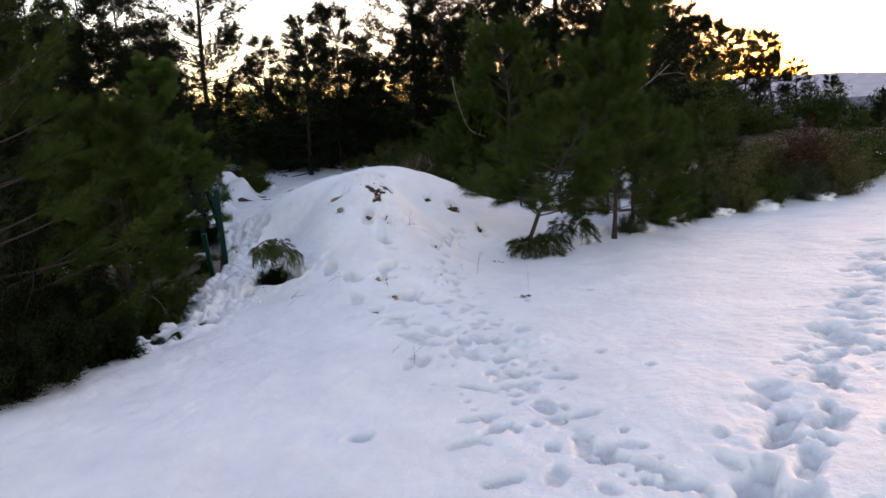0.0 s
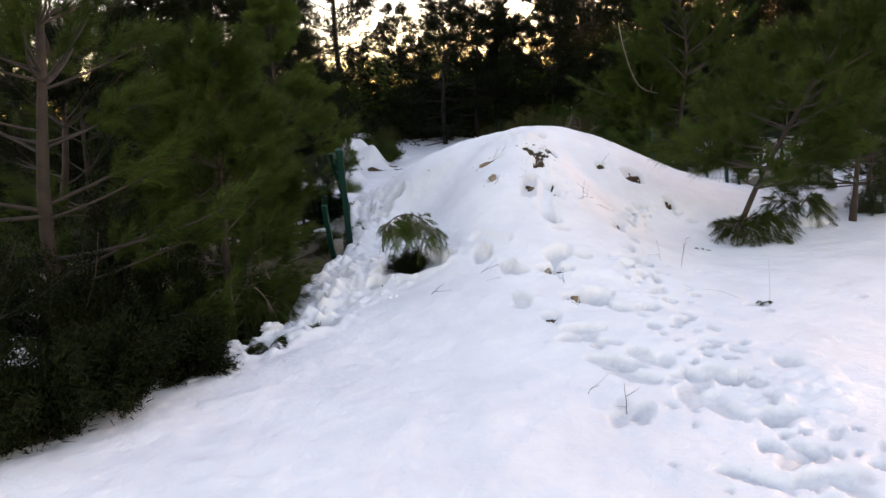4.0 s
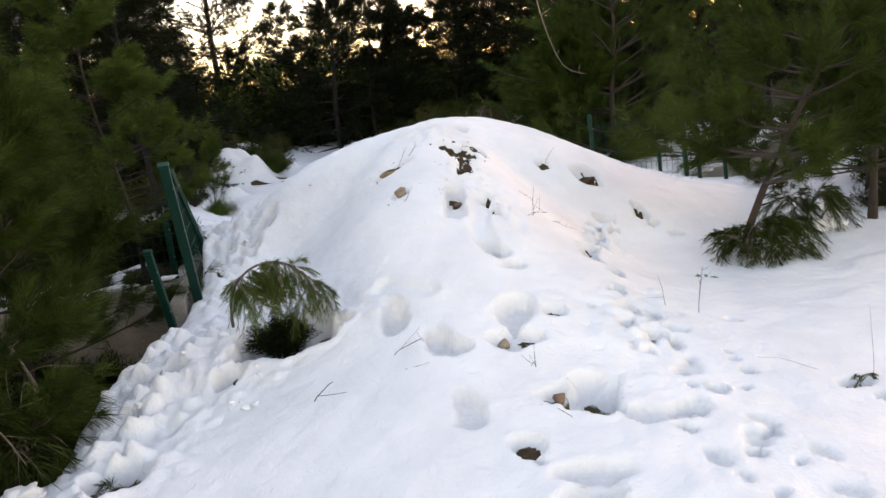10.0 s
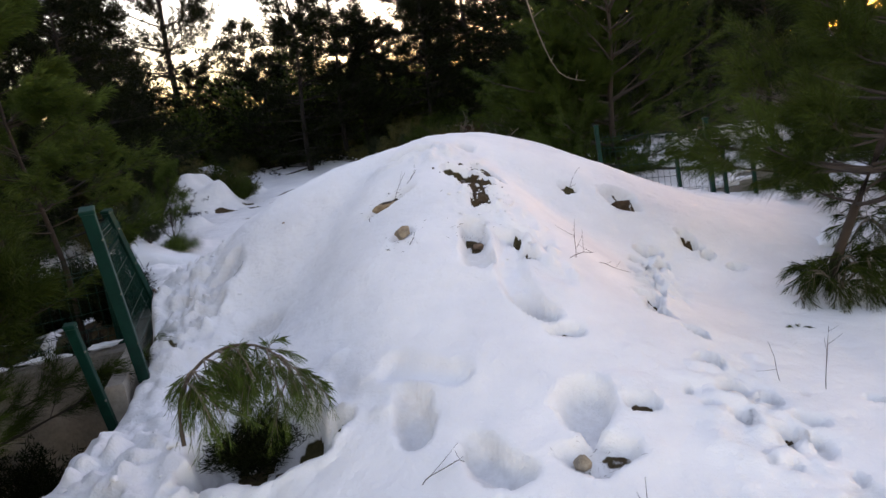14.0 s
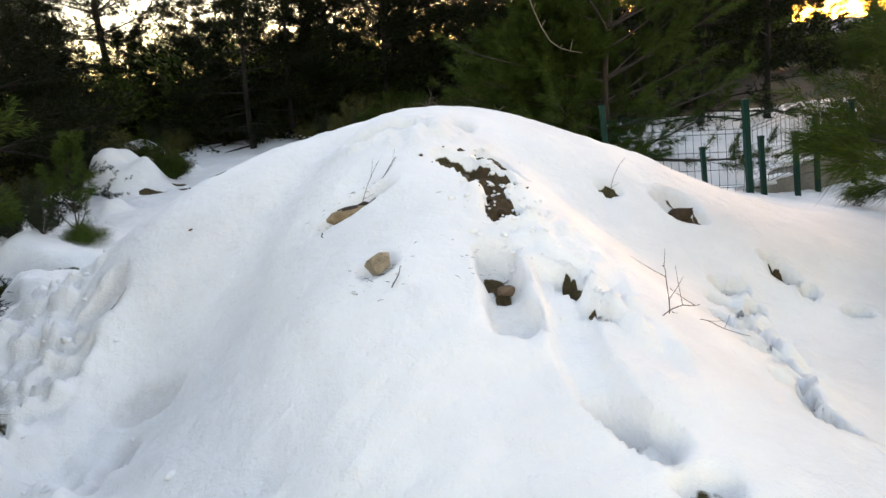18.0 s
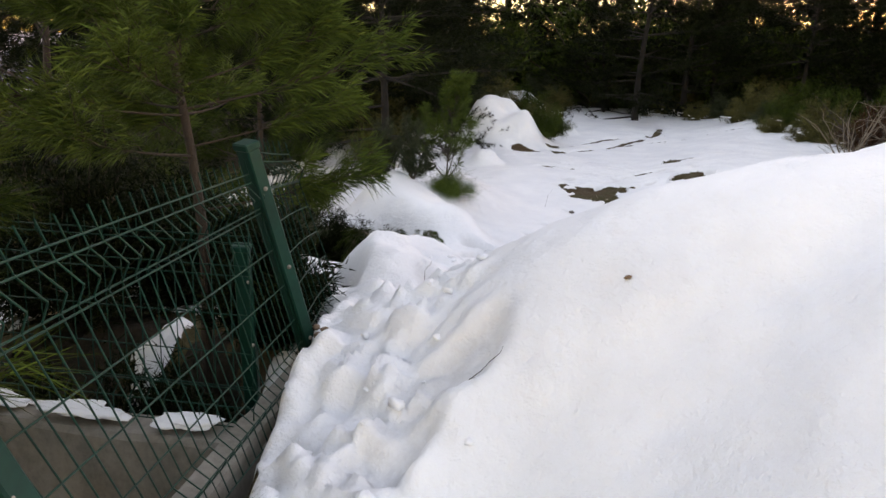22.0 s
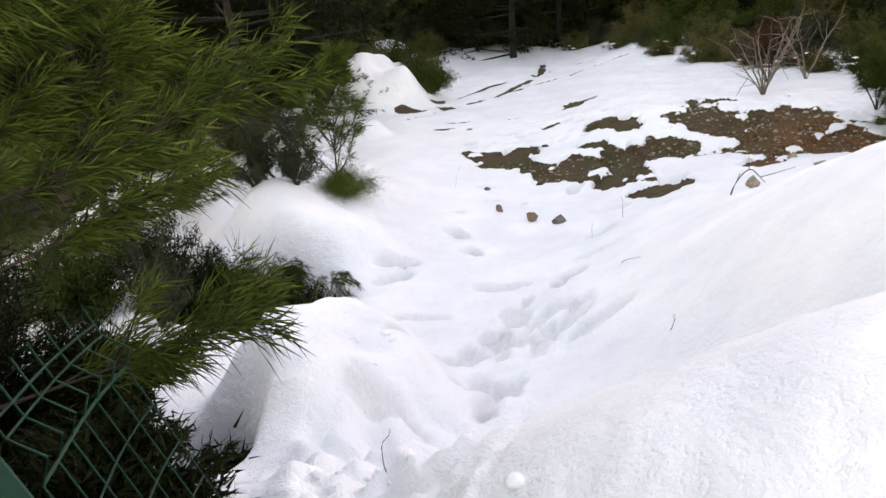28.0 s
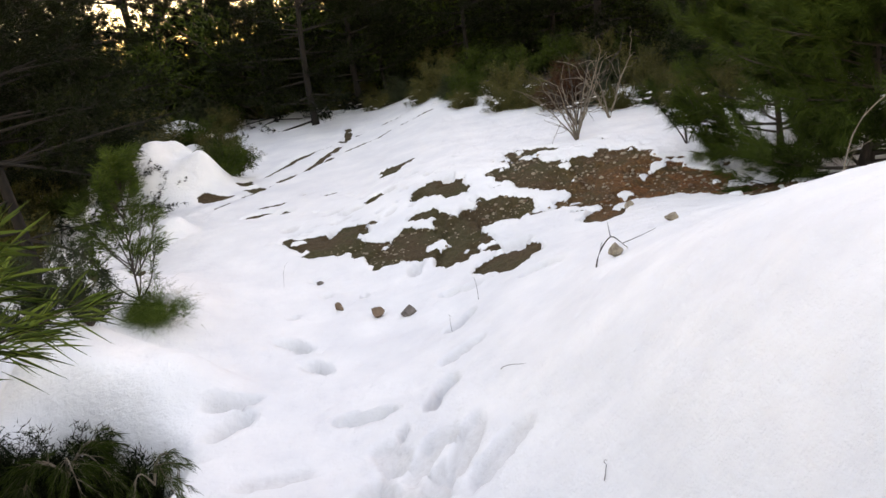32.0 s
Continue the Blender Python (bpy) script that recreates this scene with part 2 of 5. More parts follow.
HEAP = (-1.334, 10.016, 1.173, 1.022)     # centre, height, steepness
HEAP_ROUND = (2.148, 0.059, 0.451, -0.555, 0.219, -0.352, -0.157, 0.487, 0.087)   # its outline, by harmonics


def heap(x, y):
    dx, dy = x - HEAP[0], y - HEAP[1]
    a = np.arctan2(dy, dx)
    c = HEAP_ROUND
    wide = c[0] + sum(c[2 * k - 1] * np.cos(k * a) + c[2 * k] * np.sin(k * a) for k in (1, 2, 3, 4))
    return HEAP[2] * np.exp(-((np.hypot(dx, dy) / np.maximum(wide, 0.5)) ** (2 * HEAP[3])))


def fence_x(y):
    return -2.66 - 0.34 * (y - 7.65)


DRIFTS = ((-6.5, 20.6, 0.95), (-6.95, 20.4, 0.7), (-7.5, 24.0, 0.5), (-8.5, 26.7, 0.8), (-9.1, 25.4, 0.8), (-5.95, 18.0, 0.35), (-7.6, 19.4, 0.5), (-6.8, 17.3, 0.5), (-9.7, 29.0, 0.6), (-8.1, 30.0, 0.4), (-6.05, 16.4, 0.35), (-6.4, 14.9, 0.4), (-6.1, 22.6, 0.4), (-8.6, 20.2, 0.7))


def bare_land(x, y):
    """The lie of the land with the snow heap, without tracks."""
    z = 0.071 + 0.012 * np.minimum(y, 28.0) + heap(x, y) + 0.215 * hump(x, y, 0.19, 11.72, 1.822, 1.822)
    z = z - 0.18 * hump(x, y, -3.56, 14.28, 1.27, 2.21) + 0.38 * step(y, 19.0, 30.0) + 0.28 * step(y, 15.6, 17.8) * (1 - 0.8 * step(-x, 2.6, 4.2))
    # trodden gap between the heap and the fence
    z = z - 0.10 * hump(x, y, -2.97, 9.65, 0.42, 1.56, 20.0) - 0.08 * hump(x, y, -2.25, 8.19, 0.55, 1.10, 33.0)
    # snow filling the fold in the heap's side
    z = z + 0.07 * hump(x, y, -2.11, 9.10, 0.75, 0.36, -137)
    # banked snow along the field's edge and under the fence
    z = z + 0.20 * hump(x, y, -2.55, 7.75, 0.60, 0.95, -8.0, 1.5) + 0.16 * hump(x, y, -2.85, 8.75, 0.28, 0.6, -14.0, 1.5)
    # snow-laden shrubs beyond the fence's end
    z = z + 0.42 * hump(x, y, -3.84, 11.42, 0.44, 0.62, 15.0, 2.2) * (1 + 0.30 * rough(x, y, 0.50, 78, 3)) + 0.28 * hump(x, y, -4.95, 13.80, 0.70, 0.34, -15.0, 2.2) * (1 + 0.3 * rough(x, y, 0.45, 79, 2)) + 0.30 * hump(x, y, -5.42, 14.93, 0.64, 1.04, 0.0, 1.6)
    z = z - 0.55 * hump(x, y, -4.98, 12.88, 0.62, 0.50, -20.0, 3.0) - 0.48 * hump(x, y, -4.14, 10.88, 0.26, 0.32, 10.0, 3.0)
    # drifts over the trackside shrubs
    for cx, cy, w in DRIFTS:
        z = z + 0.62 * w * hump(x, y, cx, cy, 0.8 * w, 0.6 * w, 40.0 * cx, 1.6) * (1 + 0.55 * rough(x, y, 0.55, 71, 2))
    # behind the fence the land lies lower, held by the low wall
    z = z - 0.75 * step(np.interp(y, (6.4, 7.0, 7.4, 8.2, 8.7, 9.8, 10.4), (-2.85, -2.84, -2.84, -2.90, -2.96, -3.32, -3.58)) - x, 0.0, 0.13) * step(y, 6.3, 7.1) * (1 - step(y, 9.6, 10.2))
    z = z - (0.35 * step(-x, 5.2, 6.8) + 0.5 * step(-x, 6.8, 10.0)) * (1 - step(y, 14.0, 19.5)) - 3.0 * step(-x, 14.0, 45.0)
    # under the pines left of the field
    z = z - 0.22 * step(-x - 2.75 + 0.20 * (y - 6.0), 0.0, 0.35) * step(y, 4.6, 5.6) * (1 - step(y, 6.3, 6.9))
    # right of the heap
    z = z - 0.05 * step(x, 2.0, 4.0) - 3.0 * step(x, 12.0, 45.0) - 0.3 * step(y, 36.0, 60.0)
    return z - 60.0 * step(np.hypot(x, y), 60.0, 700.0)


def land(x, y):
    x, y = np.asarray(x, float), np.asarray(y, float)
    z = bare_land(x, y)
    near = 1 - step(np.hypot(x, y - 8), 17.0, 34.0)
    return z + near * (0.034 * rough(x, y, 1.5, 3) + 0.022 * rough(x, y, 0.75, 9) + 0.014 * rough(x, y, 0.30, 11) + 0.009 * rough(x, y, 0.13, 13) + 0.005 * rough(x, y, 0.05, 15))


def axis(edges):
    out = []
    for a, b, h in edges:
        n = max(1, int(round(abs(b - a) / h)))
        out.append(np.linspace(a, b, n, endpoint=False))
    return np.concatenate(out + [[edges[-1][1]]])


def build_ground():
    xs = axis([(-3000, -400, 600), (-400, -60, 60), (-60, -14, 3), (-14, -9.5, 0.3), (-9.5, -6.2, 0.07), (-6.2, -3.7, 0.035), (-3.7, 1.8, 0.018), (1.8, 3.0, 0.03), (3.0, 5.0, 0.06), (5.0, 14, 0.2), (14, 60, 3), (60, 400, 60), (400, 3000, 600)])
    ys = axis([(-3000, -400, 600), (-400, -40, 60), (-40, -3, 2), (-3, 0.6, 0.2), (0.6, 2.4, 0.03), (2.4, 10.6, 0.019), (10.6, 18.6, 0.032), (18.6, 26, 0.09), (26, 40, 0.35), (40, 60, 2), (60, 400, 60), (400, 3000, 600)])
    gx, gy = np.meshgrid(xs, ys)
    gz = land(gx, gy)
    bare = np.zeros_like(gz)
    grit_shade = np.zeros_like(gz)
    # needle litter under the wood, its near-black colour holding the trees' shade
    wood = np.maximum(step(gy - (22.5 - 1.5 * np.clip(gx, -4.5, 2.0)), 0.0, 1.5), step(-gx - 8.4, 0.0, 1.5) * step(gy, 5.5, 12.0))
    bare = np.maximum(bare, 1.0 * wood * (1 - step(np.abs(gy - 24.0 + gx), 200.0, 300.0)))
    for (x0, x1, y0, y1), mark in TRACKS:
        ia, ib, ja, jb = *np.searchsorted(xs, (x0, x1)), *np.searchsorted(ys, (y0, y1))
        at = (slice(ja, jb), slice(ia, ib))
        gz[at], bare[at], grit_shade[at] = mark(gx[at], gy[at], gz[at], bare[at], grit_shade[at])
    GROUND.extend((xs, ys, gz))
    OPEN_SOIL.append(bare)
    nx, ny = len(xs), len(ys)
    co = np.stack([gx, gy, gz], -1).reshape(-1, 3).astype(np.float32)
    i = (np.arange(ny - 1)[:, None] * nx + np.arange(nx - 1)).ravel()
    quads = np.stack([i, i + 1, i + nx + 1, i + nx], 1).astype(np.int32)
    me = mesh_from(co, quads, "ground")
    # rust-coloured gravel on the bank's upper end
    rust = 0.95 * hump(gx, gy, -0.85, 16.0, 1.0, 1.3, -20.0, 1.3)
    for name, values in (("bare", bare), ("grit_shade", grit_shade), ("rust", rust)):
        a = me.attributes.new(name, "FLOAT", "POINT")
        a.data.foreach_set("value", values.ravel().astype(np.float32))
    me.materials.append(SNOW_GROUND)
    me.polygons.foreach_set("use_smooth", np.ones(len(quads), bool))
    return tagged(new("ground", me), "snow-covered ground with footprints and bare stony patches", "ground", kind="structure")


def mesh_from(co, faces, name):
    """A mesh from arrays of places and of faces with the same number of corners each."""
    me = bpy.data.meshes.new(name)
    n, k = faces.shape
    me.vertices.add(len(co))
    me.vertices.foreach_set("co", np.ascontiguousarray(co, np.float32).ravel())
    me.loops.add(n * k)
    me.loops.foreach_set("vertex_index", np.ascontiguousarray(faces, np.int32).ravel())
    me.polygons.add(n)
    me.polygons.foreach_set("loop_start", np.arange(0, n * k, k, dtype=np.int32))
    me.update(calc_edges=True)
    return me


TRACKS = []
GROUND = []
OPEN_SOIL = []


def pit(x, y, turn, long, wide, deep, soil=0.0, rim=0.18, power=3.0, soft=0.25):
    """A pressed or melted hollow with a slight rim; soil: how far its bottom lies open."""
    def mark(gx, gy, gz, bare, grit_shade):
        c, s = math.cos(radians(turn)), math.sin(radians(turn))
        j = 1 + 0.45 * rough(gx, gy, 0.12, x * 3 + y, 2) + 0.06 * rough(gx, gy, 0.05, x * 7 + y, 2)
        u = ((gx - x) * c + (gy - y) * s) / (long / 2) * j
        v = (-(gx - x) * s + (gy - y) * c) / (wide / 2) * j
        d = (np.abs(u) ** power + np.abs(v) ** power) ** (1 / power)
        inside = 1 - step(d, 1 - soft, 1 + soft)
        gz = gz - deep * inside * (1 + 0.15 * rough(gx, gy, 0.07, 29, 2)) + rim * deep * np.exp(-(((d - 1.35) / 0.28) ** 2))
        if soil:
            bare = np.maximum(bare, soil * (1 - step(d, 0.70, 1.05)) * (1 - (0.6 if long > 0.14 else 0.15) * step(rough(gx, gy, 0.06, 61, 2), -0.05, 0.35)))
            gz = gz + 0.014 * inside * rough(gx, gy, 0.045, 63, 2)
        return gz, bare, np.maximum(grit_shade, 0.45 * inside)
    far = long + 0.15
    TRACKS.append(((x - far, x + far, y - far, y + far), mark))


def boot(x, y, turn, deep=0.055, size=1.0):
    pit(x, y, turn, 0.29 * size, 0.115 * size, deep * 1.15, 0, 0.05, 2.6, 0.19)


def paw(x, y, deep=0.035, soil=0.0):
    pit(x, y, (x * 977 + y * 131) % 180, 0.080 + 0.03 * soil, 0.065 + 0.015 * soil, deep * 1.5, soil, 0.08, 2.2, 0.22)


def patch(x, y, long, wide, turn, open_=0.75):
    """Thawed ground: the snow ends in a low lip."""
    def mark(gx, gy, gz, bare, grit_shade):
        c, s = math.cos(radians(turn)), math.sin(radians(turn))
        u = ((gx - x) * c + (gy - y) * s) / (long / 2)
        v = (-(gx - x) * s + (gy - y) * c) / (wide / 2)
        d = np.hypot(u, v) + 0.55 * rough(gx, gy, 0.5, 21) + 0.55 * rough(gx, gy, 0.15, 33)
        m = 1 - step(d, 0.72, 1.12)
        bare = np.maximum(bare, open_ * m)
        relief = 0.016 * rough(gx, gy, 0.07, 51) * step(m, 0.4, 0.9)
        return gz + relief - 0.045 * step(m, 0.25, 0.75) * (bare <= open_ + 1e-6), bare, grit_shade
    far = long * 0.9 + 0.2
    TRACKS.append(((x - far, x + far, y - far, y + far), mark))


def rut(points, wide, deep, soil=0.0):
    """A wheel rut or slide along a few points."""
    def mark(gx, gy, gz, bare, grit_shade):
        best = np.full(gx.shape, 9.0)
        for (xa, ya), (xb, yb) in zip(points, points[1:]):
            ex, ey = xb - xa, yb - ya
            t = np.clip(((gx - xa) * ex + (gy - ya) * ey) / (ex * ex + ey * ey), 0, 1)
            best = np.minimum(best, np.hypot(gx - xa - t * ex, gy - ya - t * ey))
        d = best / (wide / 2) * (1 + 0.4 * rough(gx, gy, 0.3, 5))
        gz = gz - deep * (1 - step(d, 0.6, 1.3)) + 0.2 * deep * np.exp(-(((d - 1.5) / 0.4) ** 2))
        if soil:
            bare = np.maximum(bare, soil * (1 - step(d, 0.5, 1.0)) * step(rough(gx, gy, 0.5, 8), -0.5, -0.1))
        return gz, bare, grit_shade
    px, py = zip(*points)
    TRACKS.append(((min(px) - 0.8, max(px) + 0.8, min(py) - 0.8, max(py) + 0.8), mark))


def churn(x, y, wide, long, turn, deep, size=0.07):
    """Trampled, lumpy snow."""
    def mark(gx, gy, gz, bare, grit_shade):
        m = hump(gx, gy, x, y, wide, long, turn, 1.5)
        n = 1.5 * np.abs(rough(gx, gy, size * 1.7, 17, 2)) + 0.5 * rough(gx, gy, size, 37, 2) + 0.6 * rough(gx, gy, size * 3.3, 4, 2) - 0.35
        return gz + deep * m * n, bare, grit_shade
    far = 1.9 * max(wide, long)
    TRACKS.append(((x - far, x + far, y - far, y + far), mark))


def trail(points, wide, count, seed, small, large, deep):
    """A trodden line: many overlapping prints of boots and paws."""
    g = random.Random(seed)
    runs = [math.dist(a, b) for a, b in zip(points, points[1:])]
    for n in range(count):
        s = g.random() * sum(runs)
        k = 0
        while s > runs[k] and k < len(runs) - 1:
            s -= runs[k]
            k += 1
        f = s / runs[k]
        (xa, ya), (xb, yb) = points[k], points[k + 1]
        heading = math.degrees(math.atan2(yb - ya, xb - xa))
        off = g.gauss(0, wide / 2)
        x = xa + (xb - xa) * f - off * math.sin(radians(heading))
        y = ya + (yb - ya) * f + off * math.cos(radians(heading))
        ln = small + (large - small) * g.random() ** 2
        pit(x, y, heading + g.gauss(0, 28), ln, ln * g.uniform(0.45, 0.7), deep * g.uniform(0.5, 1.35), 0, 0.05, 2.3, 0.28)


def open_soil(x, y):
    """How far the soil lies open there."""
    xs, ys, _ = GROUND
    return float(OPEN_SOIL[0][int(np.searchsorted(ys, y)) - 1, int(np.searchsorted(xs, x)) - 1])


def ground_z(x, y):
    """The height of the ground as built, tracks included."""
    xs, ys, gz = GROUND
    i = int(np.clip(np.searchsorted(xs, x) - 1, 0, len(xs) - 2))
    j = int(np.clip(np.searchsorted(ys, y) - 1, 0, len(ys) - 2))
    u, v = (x - xs[i]) / (xs[i + 1] - xs[i]), (y - ys[j]) / (ys[j + 1] - ys[j])
    return float((gz[j, i] * (1 - u) + gz[j, i + 1] * u) * (1 - v) + (gz[j + 1, i] * (1 - u) + gz[j + 1, i + 1] * u) * v)

# ---- footprints, hollows and thawed patches ----
# trampled places: by the fence, in front of the heap, on its face
churn(-2.95, 9.3, 0.28, 0.95, 14, 0.085, 0.085)
churn(-2.98, 9.5, 0.22, 1.1, 14, 0.055, 0.035)
churn(-3.35, 10.5, 0.38, 0.6, 20, 0.085, 0.075)
churn(-3.35, 11.2, 0.45, 0.5, 20, 0.05, 0.10)
churn(-3.85, 11.35, 0.40, 0.55, 15, 0.05, 0.12)
churn(-2.66, 7.3, 0.26, 0.8, 5, 0.060, 0.06)
churn(-2.60, 6.0, 0.22, 0.6, -10, 0.040, 0.06)
churn(-2.45, 6.6, 0.40, 0.6, 0, 0.030, 0.06)
churn(-2.55, 8.3, 0.30, 0.55, 10, 0.07, 0.09)
churn(0.55, 4.9, 0.30, 0.5, -20, 0.022, 0.05)
churn(0.75, 3.2, 0.35, 0.6, -20, 0.012, 0.08)
churn(-0.10, 7.2, 0.20, 0.7, -10, 0.035, 0.07)
churn(2.0, 3.3, 0.28, 1.2, -40, 0.030, 0.10)
churn(3.4, 5.3, 0.28, 1.6, -38, 0.028, 0.10)
churn(-0.72, 8.45, 0.14, 0.45, 10, 0.06, 0.055)
churn(-3.15, 12.3, 0.35, 0.5, 20, 0.025, 0.09)
churn(0.0, 8.8, 0.15, 0.6, -12, 0.055, 0.055)
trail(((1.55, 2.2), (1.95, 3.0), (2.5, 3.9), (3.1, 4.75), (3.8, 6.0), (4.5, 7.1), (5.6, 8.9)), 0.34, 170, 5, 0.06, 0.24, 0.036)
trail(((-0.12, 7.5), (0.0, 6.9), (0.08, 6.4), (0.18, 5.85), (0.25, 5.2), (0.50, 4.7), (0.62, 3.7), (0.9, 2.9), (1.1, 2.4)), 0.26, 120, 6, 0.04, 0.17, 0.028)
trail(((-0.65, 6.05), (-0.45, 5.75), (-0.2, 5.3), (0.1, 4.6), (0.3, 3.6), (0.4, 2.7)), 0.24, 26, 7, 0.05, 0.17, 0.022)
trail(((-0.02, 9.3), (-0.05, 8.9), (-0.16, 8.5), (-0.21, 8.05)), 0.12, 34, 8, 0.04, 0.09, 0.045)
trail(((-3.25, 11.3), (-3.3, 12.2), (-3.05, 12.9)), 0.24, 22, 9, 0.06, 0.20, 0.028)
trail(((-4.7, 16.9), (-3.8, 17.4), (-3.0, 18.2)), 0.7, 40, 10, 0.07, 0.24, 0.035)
# the walker's own boots, up to the heap
for bx, by, bt, bd in ((-1.04, 6.88, 125, 0.045), (-1.35, 7.25, 95, 0.04), (-0.93, 6.34, 110, 0.03), (-0.18, 6.26, 0, 0.03), (-0.47, 5.87, 0, 0.035), (-0.52, 5.70, 30, 0.03),
                       (-0.13, 5.43, 130, 0.05), (-0.31, 5.32, 150, 0.06), (-0.21, 5.15, 145, 0.06), (0.14, 5.13, 100, 0.05), (0.26, 5.19, 110, 0.05), (0.39, 5.11, 120, 0.05),
                       (0.23, 4.73, 110, 0.05), (0.08, 4.89, 100, 0.04), (-1.32, 7.18, 95, 0.04), (-1.08, 6.92, 110, 0.03)):
    boot(bx, by, bt, bd * (0.42 if by < 5.6 else 1.0))
for bx, by, bt, bd in ((-0.25, 4.67, 70, 0.05), (-0.16, 4.72, 80, 0.05), (-0.25, 5.34, 150, 0.04), (0.13, 5.17, 10, 0.04), (0.49, 4.70, 20, 0.07), (0.83, 4.16, 165, 0.06), (0.21, 4.07, 150, 0.06),
                       (0.47, 4.07, 20, 0.05), (0.22, 3.50, 20, 0.08), (0.35, 3.31, 40, 0.07), (0.67, 3.65, 100, 0.05), (0.89, 3.45, 20, 0.06), (0.15, 3.14, 20, 0.04),
                       (0.82, 3.04, 90, 0.05), (0.92, 2.89, 90, 0.05), (0.37, 2.63, 20, 0.07), (0.63, 2.67, 80, 0.06), (1.12, 2.70, 130, 0.06), (1.21, 2.49, 170, 0.09)):
    boot(bx, by, bt, bd * 0.5, 0.85)
# along the path to the right
for bx, by, bt, bd in ((1.62, 2.53, 60, 0.10), (1.88, 2.99, 60, 0.07), (2.00, 3.17, 55, 0.06), (2.57, 3.98, 50, 0.06), (3.11, 4.75, 55, 0.06), (3.11, 5.13, 20, 0.08), (3.79, 6.11, 50, 0.07),
                       (4.52, 7.08, 50, 0.05), (1.90, 2.62, 60, 0.06), (2.30, 3.19, 55, 0.05), (2.01, 3.55, 20, 0.03), (1.75, 2.30, 60, 0.06), (2.85, 4.4, 55, 0.05), (3.5, 5.5, 55, 0.05)):
    boot(bx, by, bt, bd * 0.75, 1.1)
# beyond the heap
for bx, by, bt, bd in ((-3.46, 13.1, 165, 0.05), (-3.03, 13.05, 70, 0.05), (-2.93, 12.41, 75, 0.05), (-3.28, 12.60, 120, 0.04), (-4.00, 14.35, 130, 0.035), (-3.80, 13.95, 130, 0.035), (-4.18, 13.5, 30, 0.04), (-2.86, 14.7, 165, 0.05),
                       (-2.87, 14.08, 50, 0.04), (-2.32, 14.3, 160, 0.035), (-3.20, 15.5, 90, 0.04), (-2.41, 15.35, 160, 0.03), (-4.17, 13.25, 60, 0.04), (-3.05, 12.2, 80, 0.06), (-2.81, 12.2, 40, 0.05),
                       (-3.11, 12.48, 60, 0.05), (-3.31, 12.25, 110, 0.05), (-3.48, 11.09, 20, 0.06), (-3.47, 11.98, 30, 0.05), (-3.79, 12.63, 10, 0.03), (-3.2, 11.6, 70, 0.06), (-2.87, 13.5, 20, 0.02)):
    boot(bx, by, bt, bd * (0.7 if by < 12.75 else 1.8), 1.05)
# single holes
pit(-0.48, 3.31, 0, 0.16, 0.14, 0.05, 0, 0.1)
pit(-0.41, 6.43, 70, 0.27, 0.20, 0.12, 0.52, 0.06, 4)
pit(-0.70, 6.88, 8, 0.26, 0.15, 0.06, 0.52, 0.05)
pit(-0.55, 6.40, 20, 0.14, 0.14, 0.04, 0.5, 0.05)
pit(-0.69, 6.05, 120, 0.12, 0.09, 0.05, 0.6)
pit(-1.03, 8.47, 86, 0.19, 0.09, 0.10, 0.55, 0.04, 4, 0.2)
pit(-1.025, 8.24, 88, 0.26, 0.13, 0.05, 0, 0.06, 3)
pit(-0.69, 7.18, 80, 0.32, 0.19, 0.09, 0, 0.06, 2.6, 0.25)
pit(-1.36, 9.60, 10, 0.30, 0.17, 0.11, 0, 0.2)
churn(-1.15, 9.55, 0.30, 0.25, 0, 0.05, 0.06)
churn(-0.95, 8.95, 0.16, 0.40, 0, 0.045, 0.05)
pit(-1.15, 9.75, 40, 0.16, 0.12, 0.04, 0, 0.1)
pit(-0.99, 9.85, 70, 0.12, 0.10, 0.03, 0, 0.1)
rut(((-0.85, 8.42), (-0.87, 8.05), (-0.83, 7.86)), 0.13, 0.045)
pit(-0.80, 7.80, 125, 0.24, 0.13, 0.075, 0.45, 0.06)
pit(-0.80, 8.43, 110, 0.12, 0.06, 0.06, 0.75, 0.05)
pit(-0.77, 8.24, 120, 0.10, 0.06, 0.04, 0.5, 0.05)
rut(((-1.42, 7.56), (-1.28, 7.46), (-1.16, 7.40)), 0.13, 0.030)
pit(-0.69, 7.63, 10, 0.14, 0.08, 0.05, 0.5, 0.05)
pit(-0.02, 9.77, 10, 0.22, 0.17, 0.05, 0.7)
pit(-1.49, 8.98, 10, 0.26, 0.08, 0.05, 0.8, 0.05)
pit(-1.39, 8.52, 10, 0.12, 0.10, 0.04, 0.42, 0.05)
pit(-0.35, 9.72, 15, 0.11, 0.07, 0.05, 0.75, 0.05)
pit(-0.50, 7.15, 10, 0.10, 0.07, 0.04, 0.6)
pit(-2.70, 9.38, 30, 0.26, 0.18, 0.06, 0, 0.08)
pit(-2.73, 9.12, 70, 0.26, 0.15, 0.05, 0, 0.05)
pit(-2.33, 8.88, 150, 0.32, 0.15, 0.03, 0, 0.05)
pit(-2.36, 8.55, 100, 0.28, 0.13, 0.03, 0, 0.05)
pit(-0.09, 7.89, 110, 0.12, 0.08, 0.07, 0.95, 0.05)
pit(0.70, 6.56, 10, 0.16, 0.10, 0.06, 0.85, 0.05)
patch(-1.07, 9.20, 0.20, 0.30, 40, 0.72)
patch(-0.98, 9.10, 0.26, 0.42, 20, 0.76)
patch(-0.89, 9.38, 0.20, 0.34, 20, 0.78)
patch(-0.95, 8.83, 0.14, 0.24, 5, 0.72)
